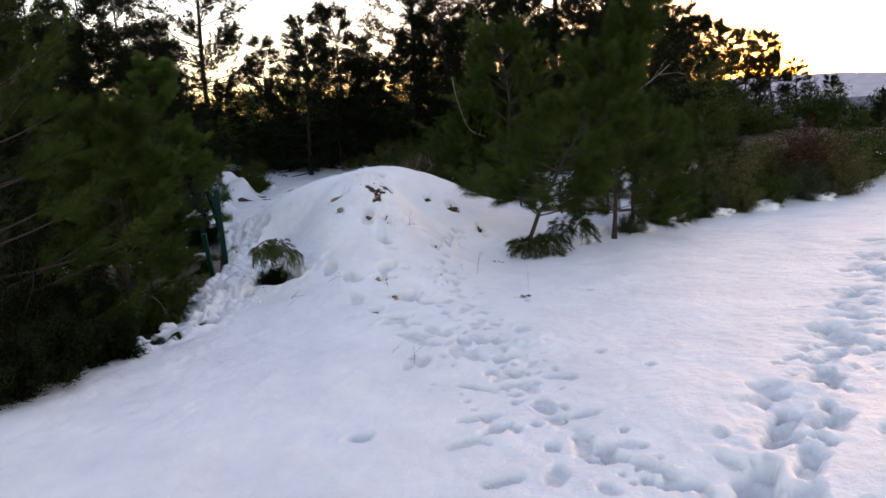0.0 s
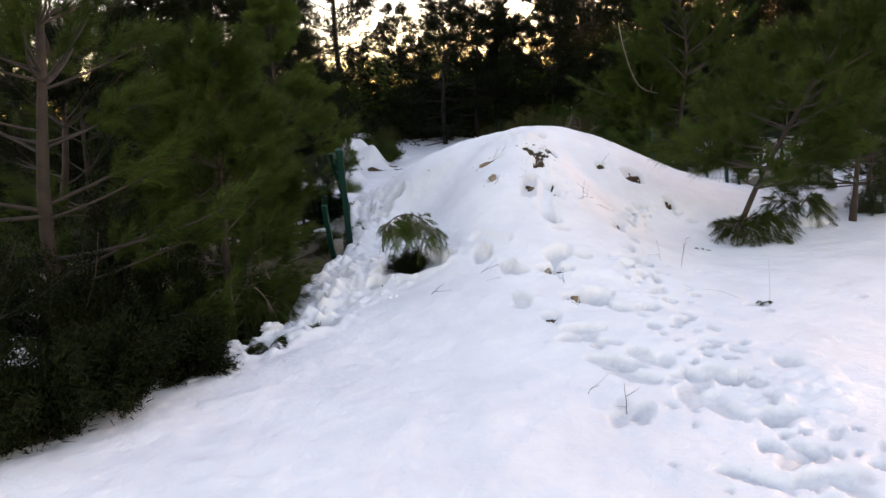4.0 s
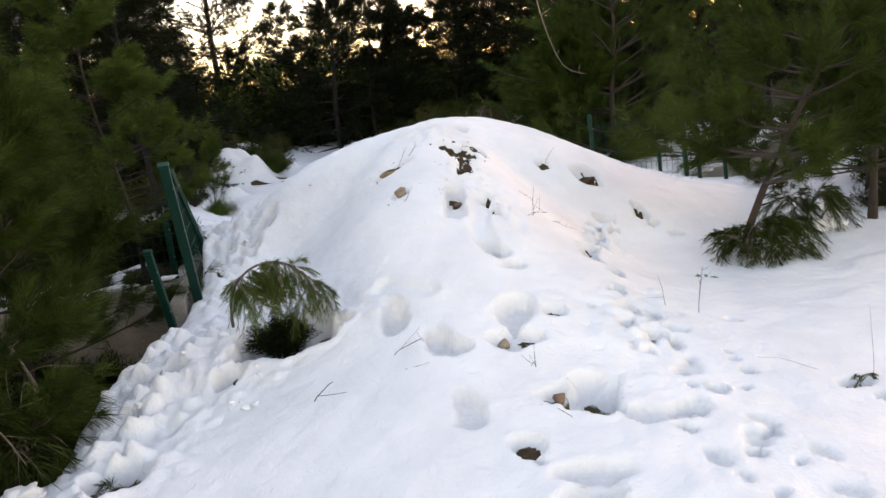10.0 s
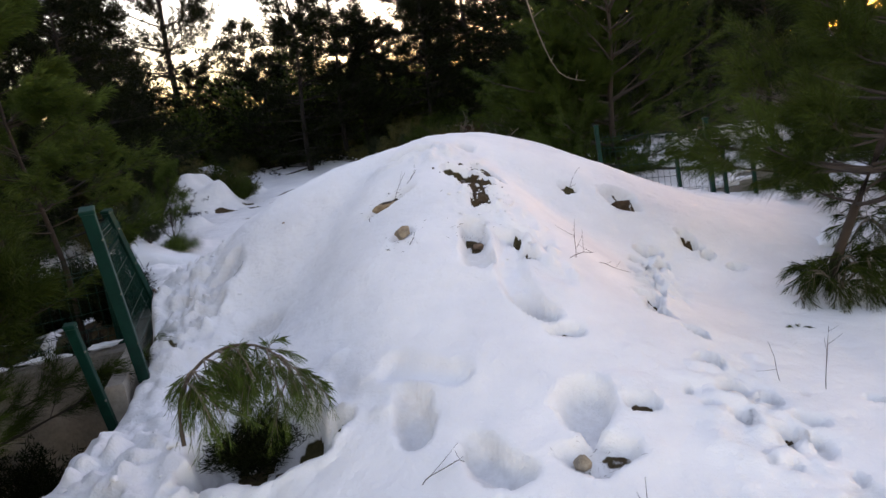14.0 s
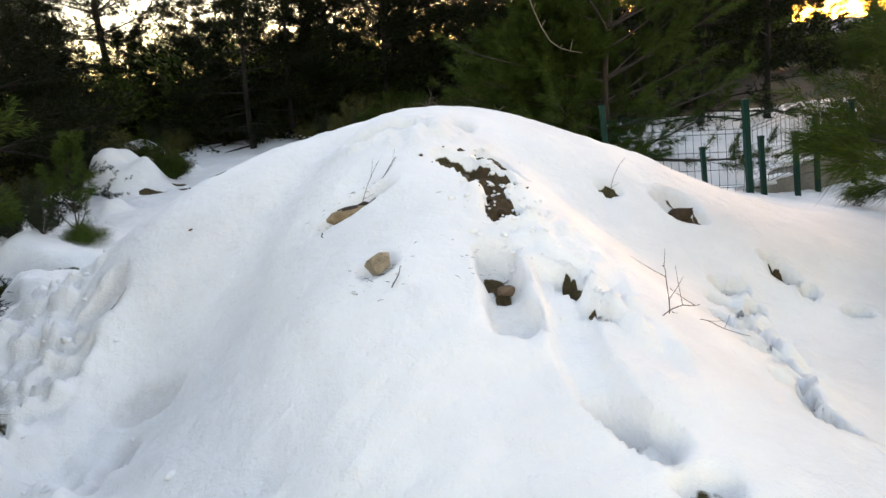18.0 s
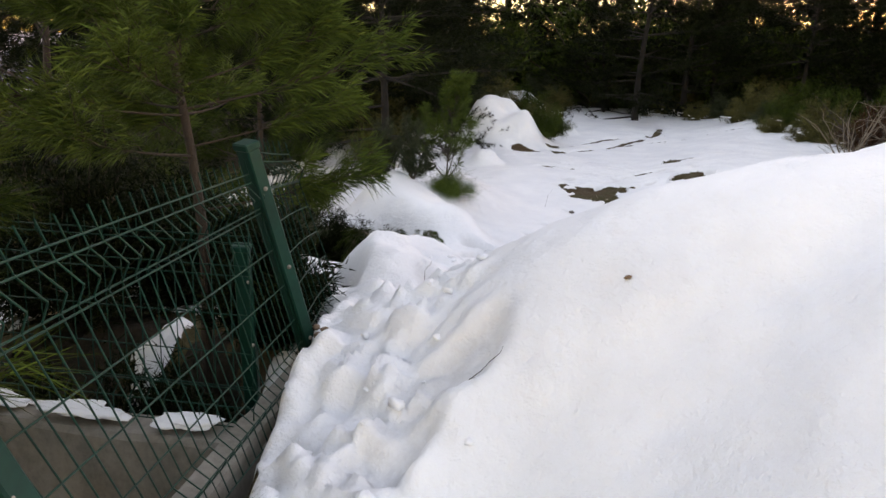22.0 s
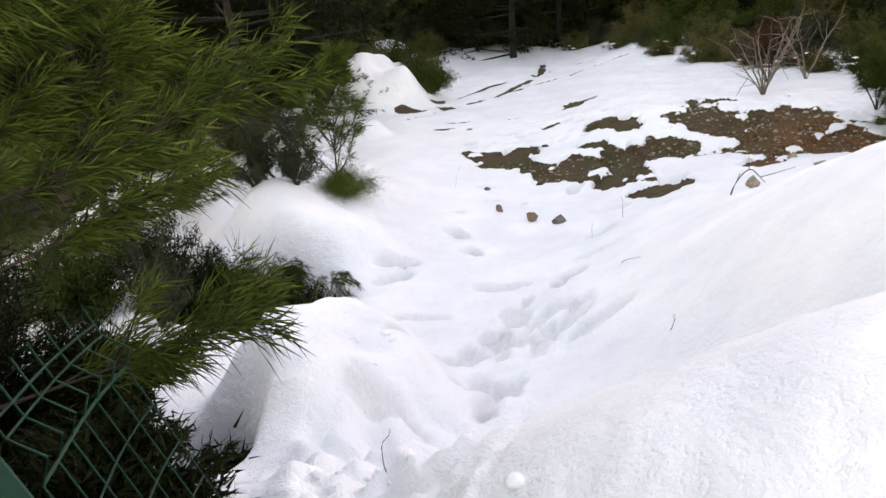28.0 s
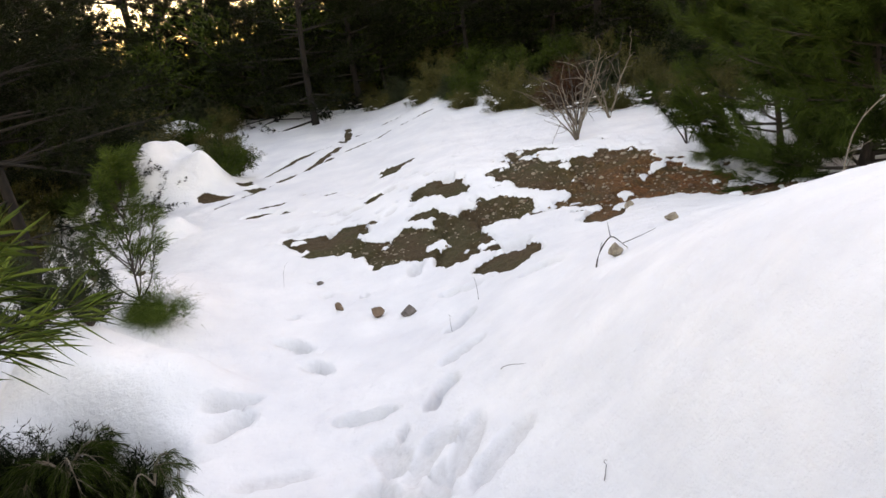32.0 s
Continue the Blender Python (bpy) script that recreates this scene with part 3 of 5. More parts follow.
pit(-2.00, 7.36, 15, 0.52, 0.46, 0.22, 0.95, 0.12, 3, 0.2)
pit(-2.20, 7.02, 60, 0.20, 0.12, 0.10, 0.9, 0.1)
pit(-1.67, 7.34, 60, 0.14, 0.11, 0.10, 0.95, 0.1)
pit(-2.62, 7.10, 20, 0.30, 0.11, 0.14, 0.95, 0.1)
pit(-2.59, 6.72, 140, 0.16, 0.07, 0.06, 0.85)
pit(-2.40, 6.18, 60, 0.24, 0.20, 0.14, 0.95, 0.08)
pit(-2.68, 5.82, 30, 0.26, 0.20, 0.14, 0.95, 0.08)
# an animal's trail down the heap
for px, py, ps in ((0.03, 9.33, 1), (0.09, 9.33, 1), (0.11, 9.21, 0), (-0.03, 8.94, 0), (0.0, 9.1, 1), (-0.16, 8.52, 1), (-0.12, 8.66, 0), (-0.20, 8.23, 1), (-0.15, 8.33, 0), (-0.21, 8.10, 1), (-0.20, 8.02, 1),
                   (0.38, 9.49, 1), (0.35, 9.57, 1), (0.44, 9.40, 0), (0.58, 9.27, 1), (-0.09, 7.89, 1), (-0.13, 7.56, 0), (-0.09, 7.39, 0), (0.01, 7.34, 0), (-0.03, 7.07, 1), (-0.15, 7.15, 0), (-0.01, 7.04, 0), (0.11, 6.49, 0)):
    paw(px, py, 0.058, 0.92 * ps)
for px, py in ((0.20, 6.1), (0.10, 5.95), (0.28, 5.6), (-0.08, 6.3), (0.35, 5.4), (1.2, 4.7), (0.3, 6.7), (1.5, 4.3), (0.75, 6.4), (0.45, 7.4), (1.45, 6.8), (1.9, 7.4),
               (-4.1, 14.9), (-3.9, 15.3), (-3.6, 15.2), (-3.7, 16.9), (-3.2, 17.0), (-4.0, 17.2), (-2.9, 17.9), (-3.3, 17.6)):
    paw(px, py)
# small open spots
for sx, sy, sl in ((-4.92, 18.79, 0.42), (-4.70, 18.28, 0.28), (-4.28, 18.96, 0.34), (-5.98, 19.7, 0.6), (-3.45, 19.45, 0.55), (-3.55, 19.15, 0.35), (-5.04, 18.3, 0.3), (-3.66, 17.84, 0.32), (-3.80, 17.61, 0.26), (-3.14, 17.17, 0.24), (-3.12, 16.72, 0.36),
                   (-1.54, 13.99, 0.24), (-4.3, 18.0, 0.16), (-3.9, 18.5, 0.2), (-4.6, 19.3, 0.24), (-4.02, 15.7, 0.14), (-5.5, 20.3, 0.4), (-2.6, 18.6, 0.2)):
    patch(sx, sy, sl, sl * 0.62, 25, 0.8)
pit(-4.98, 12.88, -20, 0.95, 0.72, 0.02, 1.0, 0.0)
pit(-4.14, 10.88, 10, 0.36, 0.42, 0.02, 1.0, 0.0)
# the thawed bank beyond the heap
patch(-3.98, 16.62, 0.90, 0.85, -20, 0.85)
patch(-3.28, 16.10, 0.95, 0.70, -30, 0.88)
patch(-2.76, 16.0, 0.55, 1.15, 5, 0.86)
patch(-2.35, 16.42, 0.80, 0.65, -25, 0.84)
patch(-2.55, 16.25, 0.75, 0.90, -20, 0.86)
patch(-3.60, 16.30, 0.60, 0.50, -30, 0.86)
patch(-1.75, 17.9, 1.1, 0.9, -10, 0.86)
patch(-2.86, 17.25, 0.65, 0.50, -35, 0.84)
patch(-2.44, 15.0, 0.50, 0.50, -60, 0.82)
patch(-1.64, 15.42, 0.36, 0.70, -10, 0.84)
patch(-1.98, 17.2, 0.95, 1.7, 12, 0.90)
patch(-1.35, 16.75, 1.1, 1.7, -15, 0.92)
patch(-0.85, 16.0, 1.0, 1.6, -20, 0.92)
patch(-0.60, 15.2, 0.65, 1.1, -15, 0.90)
# wheel ruts on the track
rut(((-5.75, 20.5), (-5.48, 21.32), (-5.0, 22.5), (-4.3, 23.6), (-3.4, 24.6)), 0.20, 0.03, 0.62)
rut(((-5.9, 18.9), (-5.3, 20.36), (-4.9, 21.1), (-4.6, 22.2), (-4.45, 23.3), (-4.6, 25.2)), 0.20, 0.03, 0.62)
rut(((-4.7, 21.4), (-4.2, 22.3), (-3.6, 23.2), (-2.9, 23.8)), 0.18, 0.025, 0.60)
# litter under the pines at the field's edge
for sx, sy in ((-3.5, 6.3), (-3.2, 5.6), (-3.9, 7.0), (-4.1, 5.6), (-3.8, 8.2), (-4.3, 9.0), (-4.0, 9.9), (-6.2, 13.4), (-6.2, 16.8), (-7.6, 20.4), (-8.4, 23.0)):
    patch(sx, sy, 1.0, 0.9, 30 * sx, 0.62)
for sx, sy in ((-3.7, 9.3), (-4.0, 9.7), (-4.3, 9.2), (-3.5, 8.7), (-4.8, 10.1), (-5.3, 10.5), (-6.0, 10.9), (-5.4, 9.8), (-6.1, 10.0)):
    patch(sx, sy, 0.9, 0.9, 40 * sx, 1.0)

build_ground()

# ---- trees and shrubs ----
def unit(v):
    return v / np.maximum(np.linalg.norm(v, axis=-1, keepdims=True), 1e-9)


def tubes(paths, radii, sides=5):
    """Tapered tubes along paths (n, k, 3) with radii (n, k); one set of vertices and quads."""
    n, k, _ = paths.shape
    tan = unit(np.gradient(paths, axis=1))
    ref = np.where(np.abs(tan[..., 2:3]) > 0.9, np.array([1.0, 0, 0]), np.array([0, 0, 1.0]))
    a = unit(np.cross(tan, ref))
    b = np.cross(tan, a)
    ang = np.arange(sides) * 2 * np.pi / sides
    ring = a[:, :, None] * np.cos(ang)[:, None] + b[:, :, None] * np.sin(ang)[:, None]
    co = (paths[:, :, None] + ring * radii[:, :, None, None]).reshape(-1, 3)
    base = (np.arange(n)[:, None, None] * k + np.arange(k - 1)[None, :, None]) * sides
    j = np.arange(sides)[None, None]
    j2 = (j + 1) % sides
    quads = np.stack([base + j, base + j2, base + sides + j2, base + sides + j], -1).reshape(-1, 4)
    return co, quads


def blades(start, way, length, width, r, simple=False):
    """Thin bent needles, two triangles each (simple: one), from start along way."""
    side = unit(np.cross(way, r.normal(size=way.shape)))
    tip = start + way * length[:, None] - np.array([0, 0, 0.2]) * length[:, None]
    w = side * (width * 0.5)[:, None]
    if simple:
        co = np.stack([start - w, start + w, tip], 1).reshape(-1, 3)
        return co, np.arange(len(start))[:, None] * 3 + np.array([0, 1, 2])
    mid = start + way * (length * 0.5)[:, None] - np.array([0, 0, 0.05]) * length[:, None]
    co = np.stack([start, mid + w, tip, mid - w], 1).reshape(-1, 3)
    i = np.arange(len(start))[:, None] * 4
    return co, np.concatenate([i + [0, 1, 2], i + [0, 2, 3]])


def limb_set(r, height, crown_from, reach, count, droop, axis_at, lean=None):
    """Limbs that leave the stem all round; returns paths (n, 6, 3) and their lengths."""
    u = np.sort(r.random(count) ** 0.9)
    tiers = max(5, count // 6)
    u = np.clip((np.floor(u * tiers) + 0.5 + r.normal(size=count) * 0.13) / tiers, 0, 1)
    h = (crown_from + (1 - crown_from) * u * 0.97) * height
    turn = np.arange(count) * 2.4 + r.normal(size=count) * 0.5
    length = reach * (1 - 0.80 * u) * (0.65 + 0.5 * r.random(count)) + 0.08 * height * (1 - u) * 0.3
    rise = 0.12 + 0.75 * u + r.normal(size=count) * 0.12 - droop
    s = np.linspace(0, 1, 6)
    out = np.stack([np.cos(turn), np.sin(turn), np.zeros(count)], -1)
    swerve = np.stack([-np.sin(turn), np.cos(turn), np.zeros(count)], -1) * r.normal(size=(count, 1)) * 0.22
    p = out[:, None] * (s[None, :, None] * length[:, None, None]) + swerve[:, None] * (s**2)[None, :, None] * length[:, None, None]
    p[..., 2] += (rise[:, None] * s + (0.25 - droop) * s**2) * length[:, None]
    return axis_at(h)[:, None] + p, length, u


def conifer(name, r, height, reach, crown_from=0.15, limbs=30, twigs=9, tufts=4, per_tuft=9, needle=0.13, thick=0.006, droop=0.1,
            lean=(0, 0), radius=None, foliage=None, bark=None, label="", sprig=0.35, simple=False, each_limb=False, limb_bark=None, brush=0.95, limb_thick=1.0):
    """A pine: tapered stem, limbs, and a crown of needle tufts with gaps."""
    foliage, bark = foliage or NEEDLE, bark or BARK
    radius = radius or 0.012 * height + 0.012
    lean = np.array([*lean, 0.0])
    wob = r.normal(size=(3, 2)) * 0.02 * height

    def axis_at(h):
        t = np.asarray(h) / height
        p = np.zeros((*t.shape, 3))
        p[..., 2] = h
        p = p + lean * (np.clip(t, 0, None)**1.3)[..., None] * height
        p[..., :2] += wob[0] * np.sin(t * 3)[..., None] + wob[1] * np.sin(t * 7)[..., None] * 0.5
        return p - np.array([0, 0, 0.0])

    hs = np.linspace(-0.12, height, 12)
    stem = axis_at(hs)[None]
    co, qu = tubes(stem, (radius * (1 - 0.93 * np.clip(hs / height, 0, 1)) * np.where(hs < 0.1, 1.25, 1))[None], 8)
    root = new(name)
    trunk_me = mesh_from(co, qu, "trunk")
    trunk_me.materials.append(bark)
    trunk = new("trunk", trunk_me)
    trunk.parent = root
    paths, length, u = limb_set(r, height, crown_from, reach, limbs, droop, axis_at)
    s = np.linspace(0, 1, 6)
    lr = limb_thick * (0.004 + 0.011 * length)[:, None] * (1 - 0.8 * s)[None]
    # twigs
    nt = limbs * twigs
    li = np.repeat(np.arange(limbs), twigs)
    f = 0.28 + 0.72 * r.random(nt) ** 0.75
    k = np.minimum((f * 5).astype(int), 4)
    w = f * 5 - k
    at = paths[li, k] * (1 - w)[:, None] + paths[li, k + 1] * w[:, None]
    along = unit(paths[li, k + 1] - paths[li, k])
    way = unit(along + 0.65 * unit(r.normal(size=(nt, 3))) + np.array([0, 0, 0.22]))
    tl = sprig * (0.5 + 0.7 * r.random(nt)) * (0.5 + 0.5 * length[li] / max(length.max(), 1e-6))
    ss = np.linspace(0, 1, 4)
    tw = at[:, None] + way[:, None] * (ss[None, :, None] * tl[:, None, None])
    tw[..., 2] += (0.18 * ss**2)[None] * tl[:, None]
    twig_r = np.full((nt, 4), 0.0026) * (1.3 - ss)[None]
    groups = [np.array([k]) for k in range(limbs)] if each_limb else [np.arange(limbs)]
    for some in groups:
        c1, q1 = tubes(paths[some], lr[some], 5)
        mine = np.isin(li, some)
        c2, q2 = tubes(tw[mine], twig_r[mine], 3)
        me = mesh_from(np.concatenate([c1, c2]), np.concatenate([q1, q2 + len(c1)]), "limb")
        me.materials.append(limb_bark or (BARK_DARK if bark is BARK else bark))
        lb = new("limb" if each_limb else "branch_work", me)
        lb.parent = root
        if not each_limb:
            tagged(lb, kind="stuff")
    # needle tufts on the twigs
    n = nt * tufts
    ti = np.repeat(np.arange(nt), tufts)
    g = 0.25 + 0.75 * np.tile((np.arange(tufts) + 0.5) / tufts, nt) + r.normal(size=n) * 0.05
    g = np.clip(g, 0.1, 1.0)
    tp = at[ti] + way[ti] * (g * tl[ti])[:, None]
    tp[:, 2] += 0.18 * g**2 * tl[ti]
    m = n * per_tuft
    ni = np.repeat(np.arange(n), per_tuft)
    nway = unit(way[ti][ni] * 1.1 + brush * unit(r.normal(size=(m, 3))) + np.array([0, 0, 0.1]))
    nl = needle * (0.6 + 0.6 * r.random(m))
    co, tr = blades(tp[ni] + r.normal(size=(m, 3)) * 0.012, nway, nl, np.full(m, thick), r, simple)
    me = mesh_from(co, tr, "crown")
    me.materials.append(foliage)
    crown = new("crown", me)
    crown.parent = root
    return tagged(root, label, "tree")


def place(ob, x, y, turn=0.0, size=1.0, sink=0.03):
    z = float(land(np.array([x]), np.array([y]))[0])
    ob.matrix_basis = pose(x, y, z - sink, 0, 0, turn) @ Matrix.Scale(size, 4)
    return ob


def tree_copy(ob, x, y, turn, size, sink=0.1):
    z = float(land(np.array([x]), np.array([y]))[0])
    c = copy_thing(ob, Matrix.Identity(4))
    c.matrix_basis = pose(x, y, z - sink, 0, 0, turn) @ Matrix.Scale(size, 4)
    return c


def bush(name, r, height, reach, stems=26, tufts=60, per_tuft=7, needle=0.04, thick=0.008, foliage=None, bark=None, label="", upright=0.5):
    """A low shrub: many stems from the ground, small leaves on their outer parts."""
    root = new(name)
    turn = r.random(stems) * 2 * np.pi
    spread = np.sqrt(r.random(stems)) * reach
    top = height * (0.55 + 0.5 * r.random(stems)) * np.sqrt(np.clip(1.15 - (spread / reach) ** 2, 0.1, 1))
    s = np.linspace(0, 1, 5)
    end = np.stack([np.cos(turn) * spread, np.sin(turn) * spread, top], -1)
    p = end[:, None] * s[None, :, None]
    p[..., :2] *= (s ** (1.0 + upright))[None, :, None] / np.maximum(s, 1e-6)[None, :, None]
    p += r.normal(size=p.shape) * 0.03 * height * s[None, :, None]
    co, qu = tubes(p, np.full((stems, 5), 0.007 * height + 0.002) * (1.2 - s)[None], 4)
    me = mesh_from(co, qu, "stems")
    me.materials.append(bark or BARK_DARK)
    st = tagged(new("stem_work", me), kind="stuff")
    st.parent = root
    n = stems * tufts
    si = np.repeat(np.arange(stems), tufts)
    f = 0.3 + 0.7 * r.random(n)
    k = np.minimum((f * 4).astype(int), 3)
    w = (f * 4 - k)[:, None]
    at = p[si, k] * (1 - w) + p[si, k + 1] * w + r.normal(size=(n, 3)) * (0.07 * reach)
    at[:, 2] = np.maximum(at[:, 2], 0.0)
    out = unit(at * np.array([1, 1, 0.6]) + np.array([0, 0, 0.25 * height]))
    m = n * per_tuft
    ni = np.repeat(np.arange(n), per_tuft)
    way = unit(out[ni] + 0.9 * unit(r.normal(size=(m, 3))))
    co, tr = blades(at[ni] + r.normal(size=(m, 3)) * needle * 0.5, way, needle * (0.6 + 0.8 * r.random(m)), np.full(m, thick), r, True)
    me = mesh_from(co, tr, "foliage")
    me.materials.append(foliage or OLIVE)
    fo = new("foliage", me)
    fo.parent = root
    return tagged(root, label, "shrub")

# ---- the wood behind ----
def far_tree(k):
    r = np.random.default_rng(100 + k)
    dense = (0.0, 0.0, 0.02, 0.22, 0.0)[k]
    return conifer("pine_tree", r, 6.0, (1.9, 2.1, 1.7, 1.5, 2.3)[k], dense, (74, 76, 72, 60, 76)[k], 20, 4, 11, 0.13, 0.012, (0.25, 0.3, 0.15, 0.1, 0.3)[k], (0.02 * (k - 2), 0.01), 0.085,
                   NEEDLE_SHADE, BARK_SHADE, "tall dark-green pine in the wood behind the clearing", 0.60, True)


FAR = [far_tree(k) for k in range(5)]
EYE0 = (0.3, -1.1, 1.89)


def spot(px, dist):
    """A place that many metres off, at a bearing given as tangent to the right of +y."""
    a = math.atan(px)
    return EYE0[0] + dist * math.sin(a), EYE0[1] + dist * math.cos(a)


# bearing, distance, height, kind
WOOD_TREES = [
    (-0.555, 17.2, 4.8, 1), (-0.507, 22.4, 4.8, 2), (-0.406, 19.8, 4.7, 4), (-0.324, 34.3, 11.0, 3), (-0.309, 31.7, 3.8, 1), (-0.476, 26.4, 5.0, 0),
    (-0.266, 35.6, 3.8, 4), (-0.209, 27.7, 5.5, 0), (-0.167, 29.0, 5.8, 2), (-0.121, 31.7, 4.4, 1), (-0.072, 33.0, 10.1, 3), (-0.023, 30.4, 6.9, 4), (0.022, 27.7, 6.9, 0),
    (0.067, 25.1, 7.4, 1), (0.116, 25.1, 9.5, 3), (0.167, 23.8, 7.8, 4), (0.215, 26.4, 6.9, 3), (0.26, 45.0, 6.8, 1), (0.31, 45.0, 5.8, 2), (0.385, 45.0, 5.0, 0), (0.412, 45.0, 3.9, 4),
    (0.456, 45.0, 3.0, 1), (-0.236, 29.4, 3.6, 4), (-0.289, 32.1, 3.4, 1), (-0.144, 29.4, 4.2, 0), (-0.076, 28.8, 4.5, 4), (-0.008, 28.8, 4.8, 1), (0.052, 20.5, 3.6, 4),
    (0.104, 21.1, 4.4, 0), (0.156, 19.8, 4.2, 4), (0.208, 19.8, 4.4, 1), (0.28, 43.0, 6.5, 4), (0.365, 47.0, 5.4, 0), (-0.367, 22.4, 3.2, 1), (-0.429, 22.4, 4.4, 4), (-0.507, 21.1, 4.6, 0),
    (-0.746, 13.2, 4.7, 1), (-0.907, 11.9, 4.7, 0), (-0.32, 44.9, 4.4, 0), (-0.197, 44.9, 6.9, 1), (-0.045, 44.9, 7.8, 4), (0.067, 42.2, 8.4, 0), (0.179, 39.6, 8.4, 1), (0.252, 39.6, 5.7, 2),
    (0.528, 29.0, 1.8, 0), (0.613, 29.0, 1.8, 4), (-0.586, 31.7, 5.5, 1), (-0.251, 39.6, 3.6, 1), (-0.106, 39.6, 5.2, 4), (-0.045, 33.4, 3.4, 1), (0.015, 32.1, 3.6, 4), (-0.113, 33.4, 3.6, 0), (-0.19, 33.4, 3.4, 4), (0.134, 23.1, 3.2, 1),
    (-0.810, 22.7, 4.5, 1), (-0.841, 26.7, 5.2, 4), (-0.888, 24.5, 5.0, 0), (-0.62, 21.0, 6.5, 4), (-0.57, 24.0, 7.0, 0), (-0.5, 27.0, 7.5, 2), (-0.44, 30.0, 7.5, 1), (-0.39, 25.0, 5.2, 4), (0.32, 47.0, 5.8, 0), (0.345, 47.0, 5.4, 2), (0.295, 46.0, 6.3, 1),
]
for n, (b, d, h, k) in enumerate(WOOD_TREES):
    x, y = spot(b, d)
    tagged(tree_copy(FAR[k], x, y, 73.0 * n, h / 6.0, 0.1 if h > 4.4 else 0.35), group="pines of the wood")
for k, ob in enumerate(FAR):
    place(ob, -12.0 + 5.5 * k, 48.0 + 2 * k, 30 * k, 1.3, 0.1)
    tagged(ob, group="pines of the wood")

# ---- nearer pines ----
def near_pine(seed, x, y, height, reach, lean, label, **kw):
    r = np.random.default_rng(seed)
    return place(conifer("young_pine", r, height, reach, lean=lean, label=label, each_limb=True, **kw), x, y, 0)


FINE = dict(simple=True, brush=0.75)
near_pine(1, -3.45, 6.75, 2.7, 0.80, (0.0, 0.04), "dense young green pine beside the snow field", limbs=56, twigs=10, tufts=5, per_tuft=40, thick=0.0034, crown_from=0.06, **FINE)
near_pine(2, -4.15, 5.75, 4.3, 1.35, (0.0, 0.03), "dark bushy young pine at the snow field's edge", limbs=56, twigs=10, tufts=5, per_tuft=34, thick=0.0042, crown_from=0.05, **FINE)
near_pine(3, -4.17, 8.28, 2.7, 0.88, (0.0, 0.05), "young green pine standing behind the wire fence", limbs=56, twigs=10, tufts=5, per_tuft=40, thick=0.0030, crown_from=0.22, **FINE)
near_pine(4, -4.02, 9.95, 2.9, 0.74, (-0.05, 0.0), "young pine with a thin brown stem overhanging the fence", limb_bark=BARK, radius=0.026, limb_thick=0.5, limbs=70, twigs=18, tufts=4, per_tuft=22, needle=0.08, sprig=0.20, thick=0.0011, droop=0.16, crown_from=0.24, brush=0.9, foliage=NEEDLE_FRESH)
near_pine(25, 0.95, 8.90, 3.3, 0.74, (0.60, 0.03), "leaning young pine with a bare brown stem", limb_bark=BARK_DARK, radius=0.030, sprig=0.30, limbs=92, twigs=11, tufts=5, per_tuft=40, thick=0.0030, crown_from=0.13, droop=0.10, **FINE)
near_pine(6, 1.10, 15.2, 3.5, 1.75, (-0.04, 0.0), "broad young pine with pale forked branches behind the snow heap", sprig=0.5, limbs=70, twigs=13, tufts=5, per_tuft=34, thick=0.0046, crown_from=0.03, **FINE)
near_pine(7, 2.75, 10.9, 1.9, 0.95, (0.08, 0.0), "low spreading pine at the edge of the snow field", limbs=44, twigs=12, tufts=5, per_tuft=26, thick=0.0040, crown_from=0.08, droop=0.2, **FINE)
near_pine(16, 2.25, 9.75, 1.9, 0.75, (0.12, 0.0), "thin-stemmed young pine at the snow field's edge", limbs=40, twigs=10, tufts=5, per_tuft=26, thick=0.0036, crown_from=0.15, **FINE)
near_pine(17, 3.6, 12.3, 1.6, 0.9, (0.05, 0.0), "low pine among the field-edge shrubs", limbs=38, twigs=10, tufts=5, per_tuft=22, thick=0.0042, crown_from=0.0, **FINE)
near_pine(8, 5.4, 16.2, 1.6, 1.2, (0.0, 0.0), "dark pine behind the fence", limbs=56, twigs=13, tufts=4, per_tuft=16, thick=0.0046, crown_from=0.05, **FINE)
near_pine(9, -6.79, 11.55, 3.2, 1.2, (0.0, 0.0), "dark young pine behind the fence", limbs=52, twigs=13, tufts=4, per_tuft=16, thick=0.0046, crown_from=0.08, **FINE)
near_pine(10, -5.48, 8.10, 3.4, 1.4, (0.0, 0.0), "dark young pine behind the fence", limbs=52, twigs=13, tufts=4, per_tuft=16, thick=0.0046, crown_from=0.06, **FINE)
near_pine(13, 0.35, 15.4, 2.0, 1.0, (0.05, 0.0), "low green pine skirt at the bank's edge", limbs=62, twigs=11, tufts=5, per_tuft=36, thick=0.0046, crown_from=0.0, **FINE)
near_pine(18, 0.70, 15.9, 2.2, 1.1, (0.05, 0.0), "low dense green pine behind the snow heap", limbs=62, twigs=11, tufts=5, per_tuft=30, thick=0.0040, crown_from=0.0, **FINE)
near_pine(19, 0.15, 16.3, 1.8, 0.95, (0.0, 0.0), "low dense green pine behind the snow heap", limbs=56, twigs=11, tufts=5, per_tuft=34, thick=0.0044, crown_from=0.0, **FINE)
near_pine(11, -7.75, 15.08, 2.9, 1.0, (0.0, 0.0), "dark young pine beyond the fence's end", limbs=46, twigs=11, tufts=4, per_tuft=18, thick=0.0046, crown_from=0.0, **FINE)
near_pine(12, -7.50, 13.26, 2.4, 0.9, (0.0, 0.0), "dark young pine beyond the fence's end", limbs=42, twigs=11, tufts=4, per_tuft=18, thick=0.0046, crown_from=0.0, **FINE)
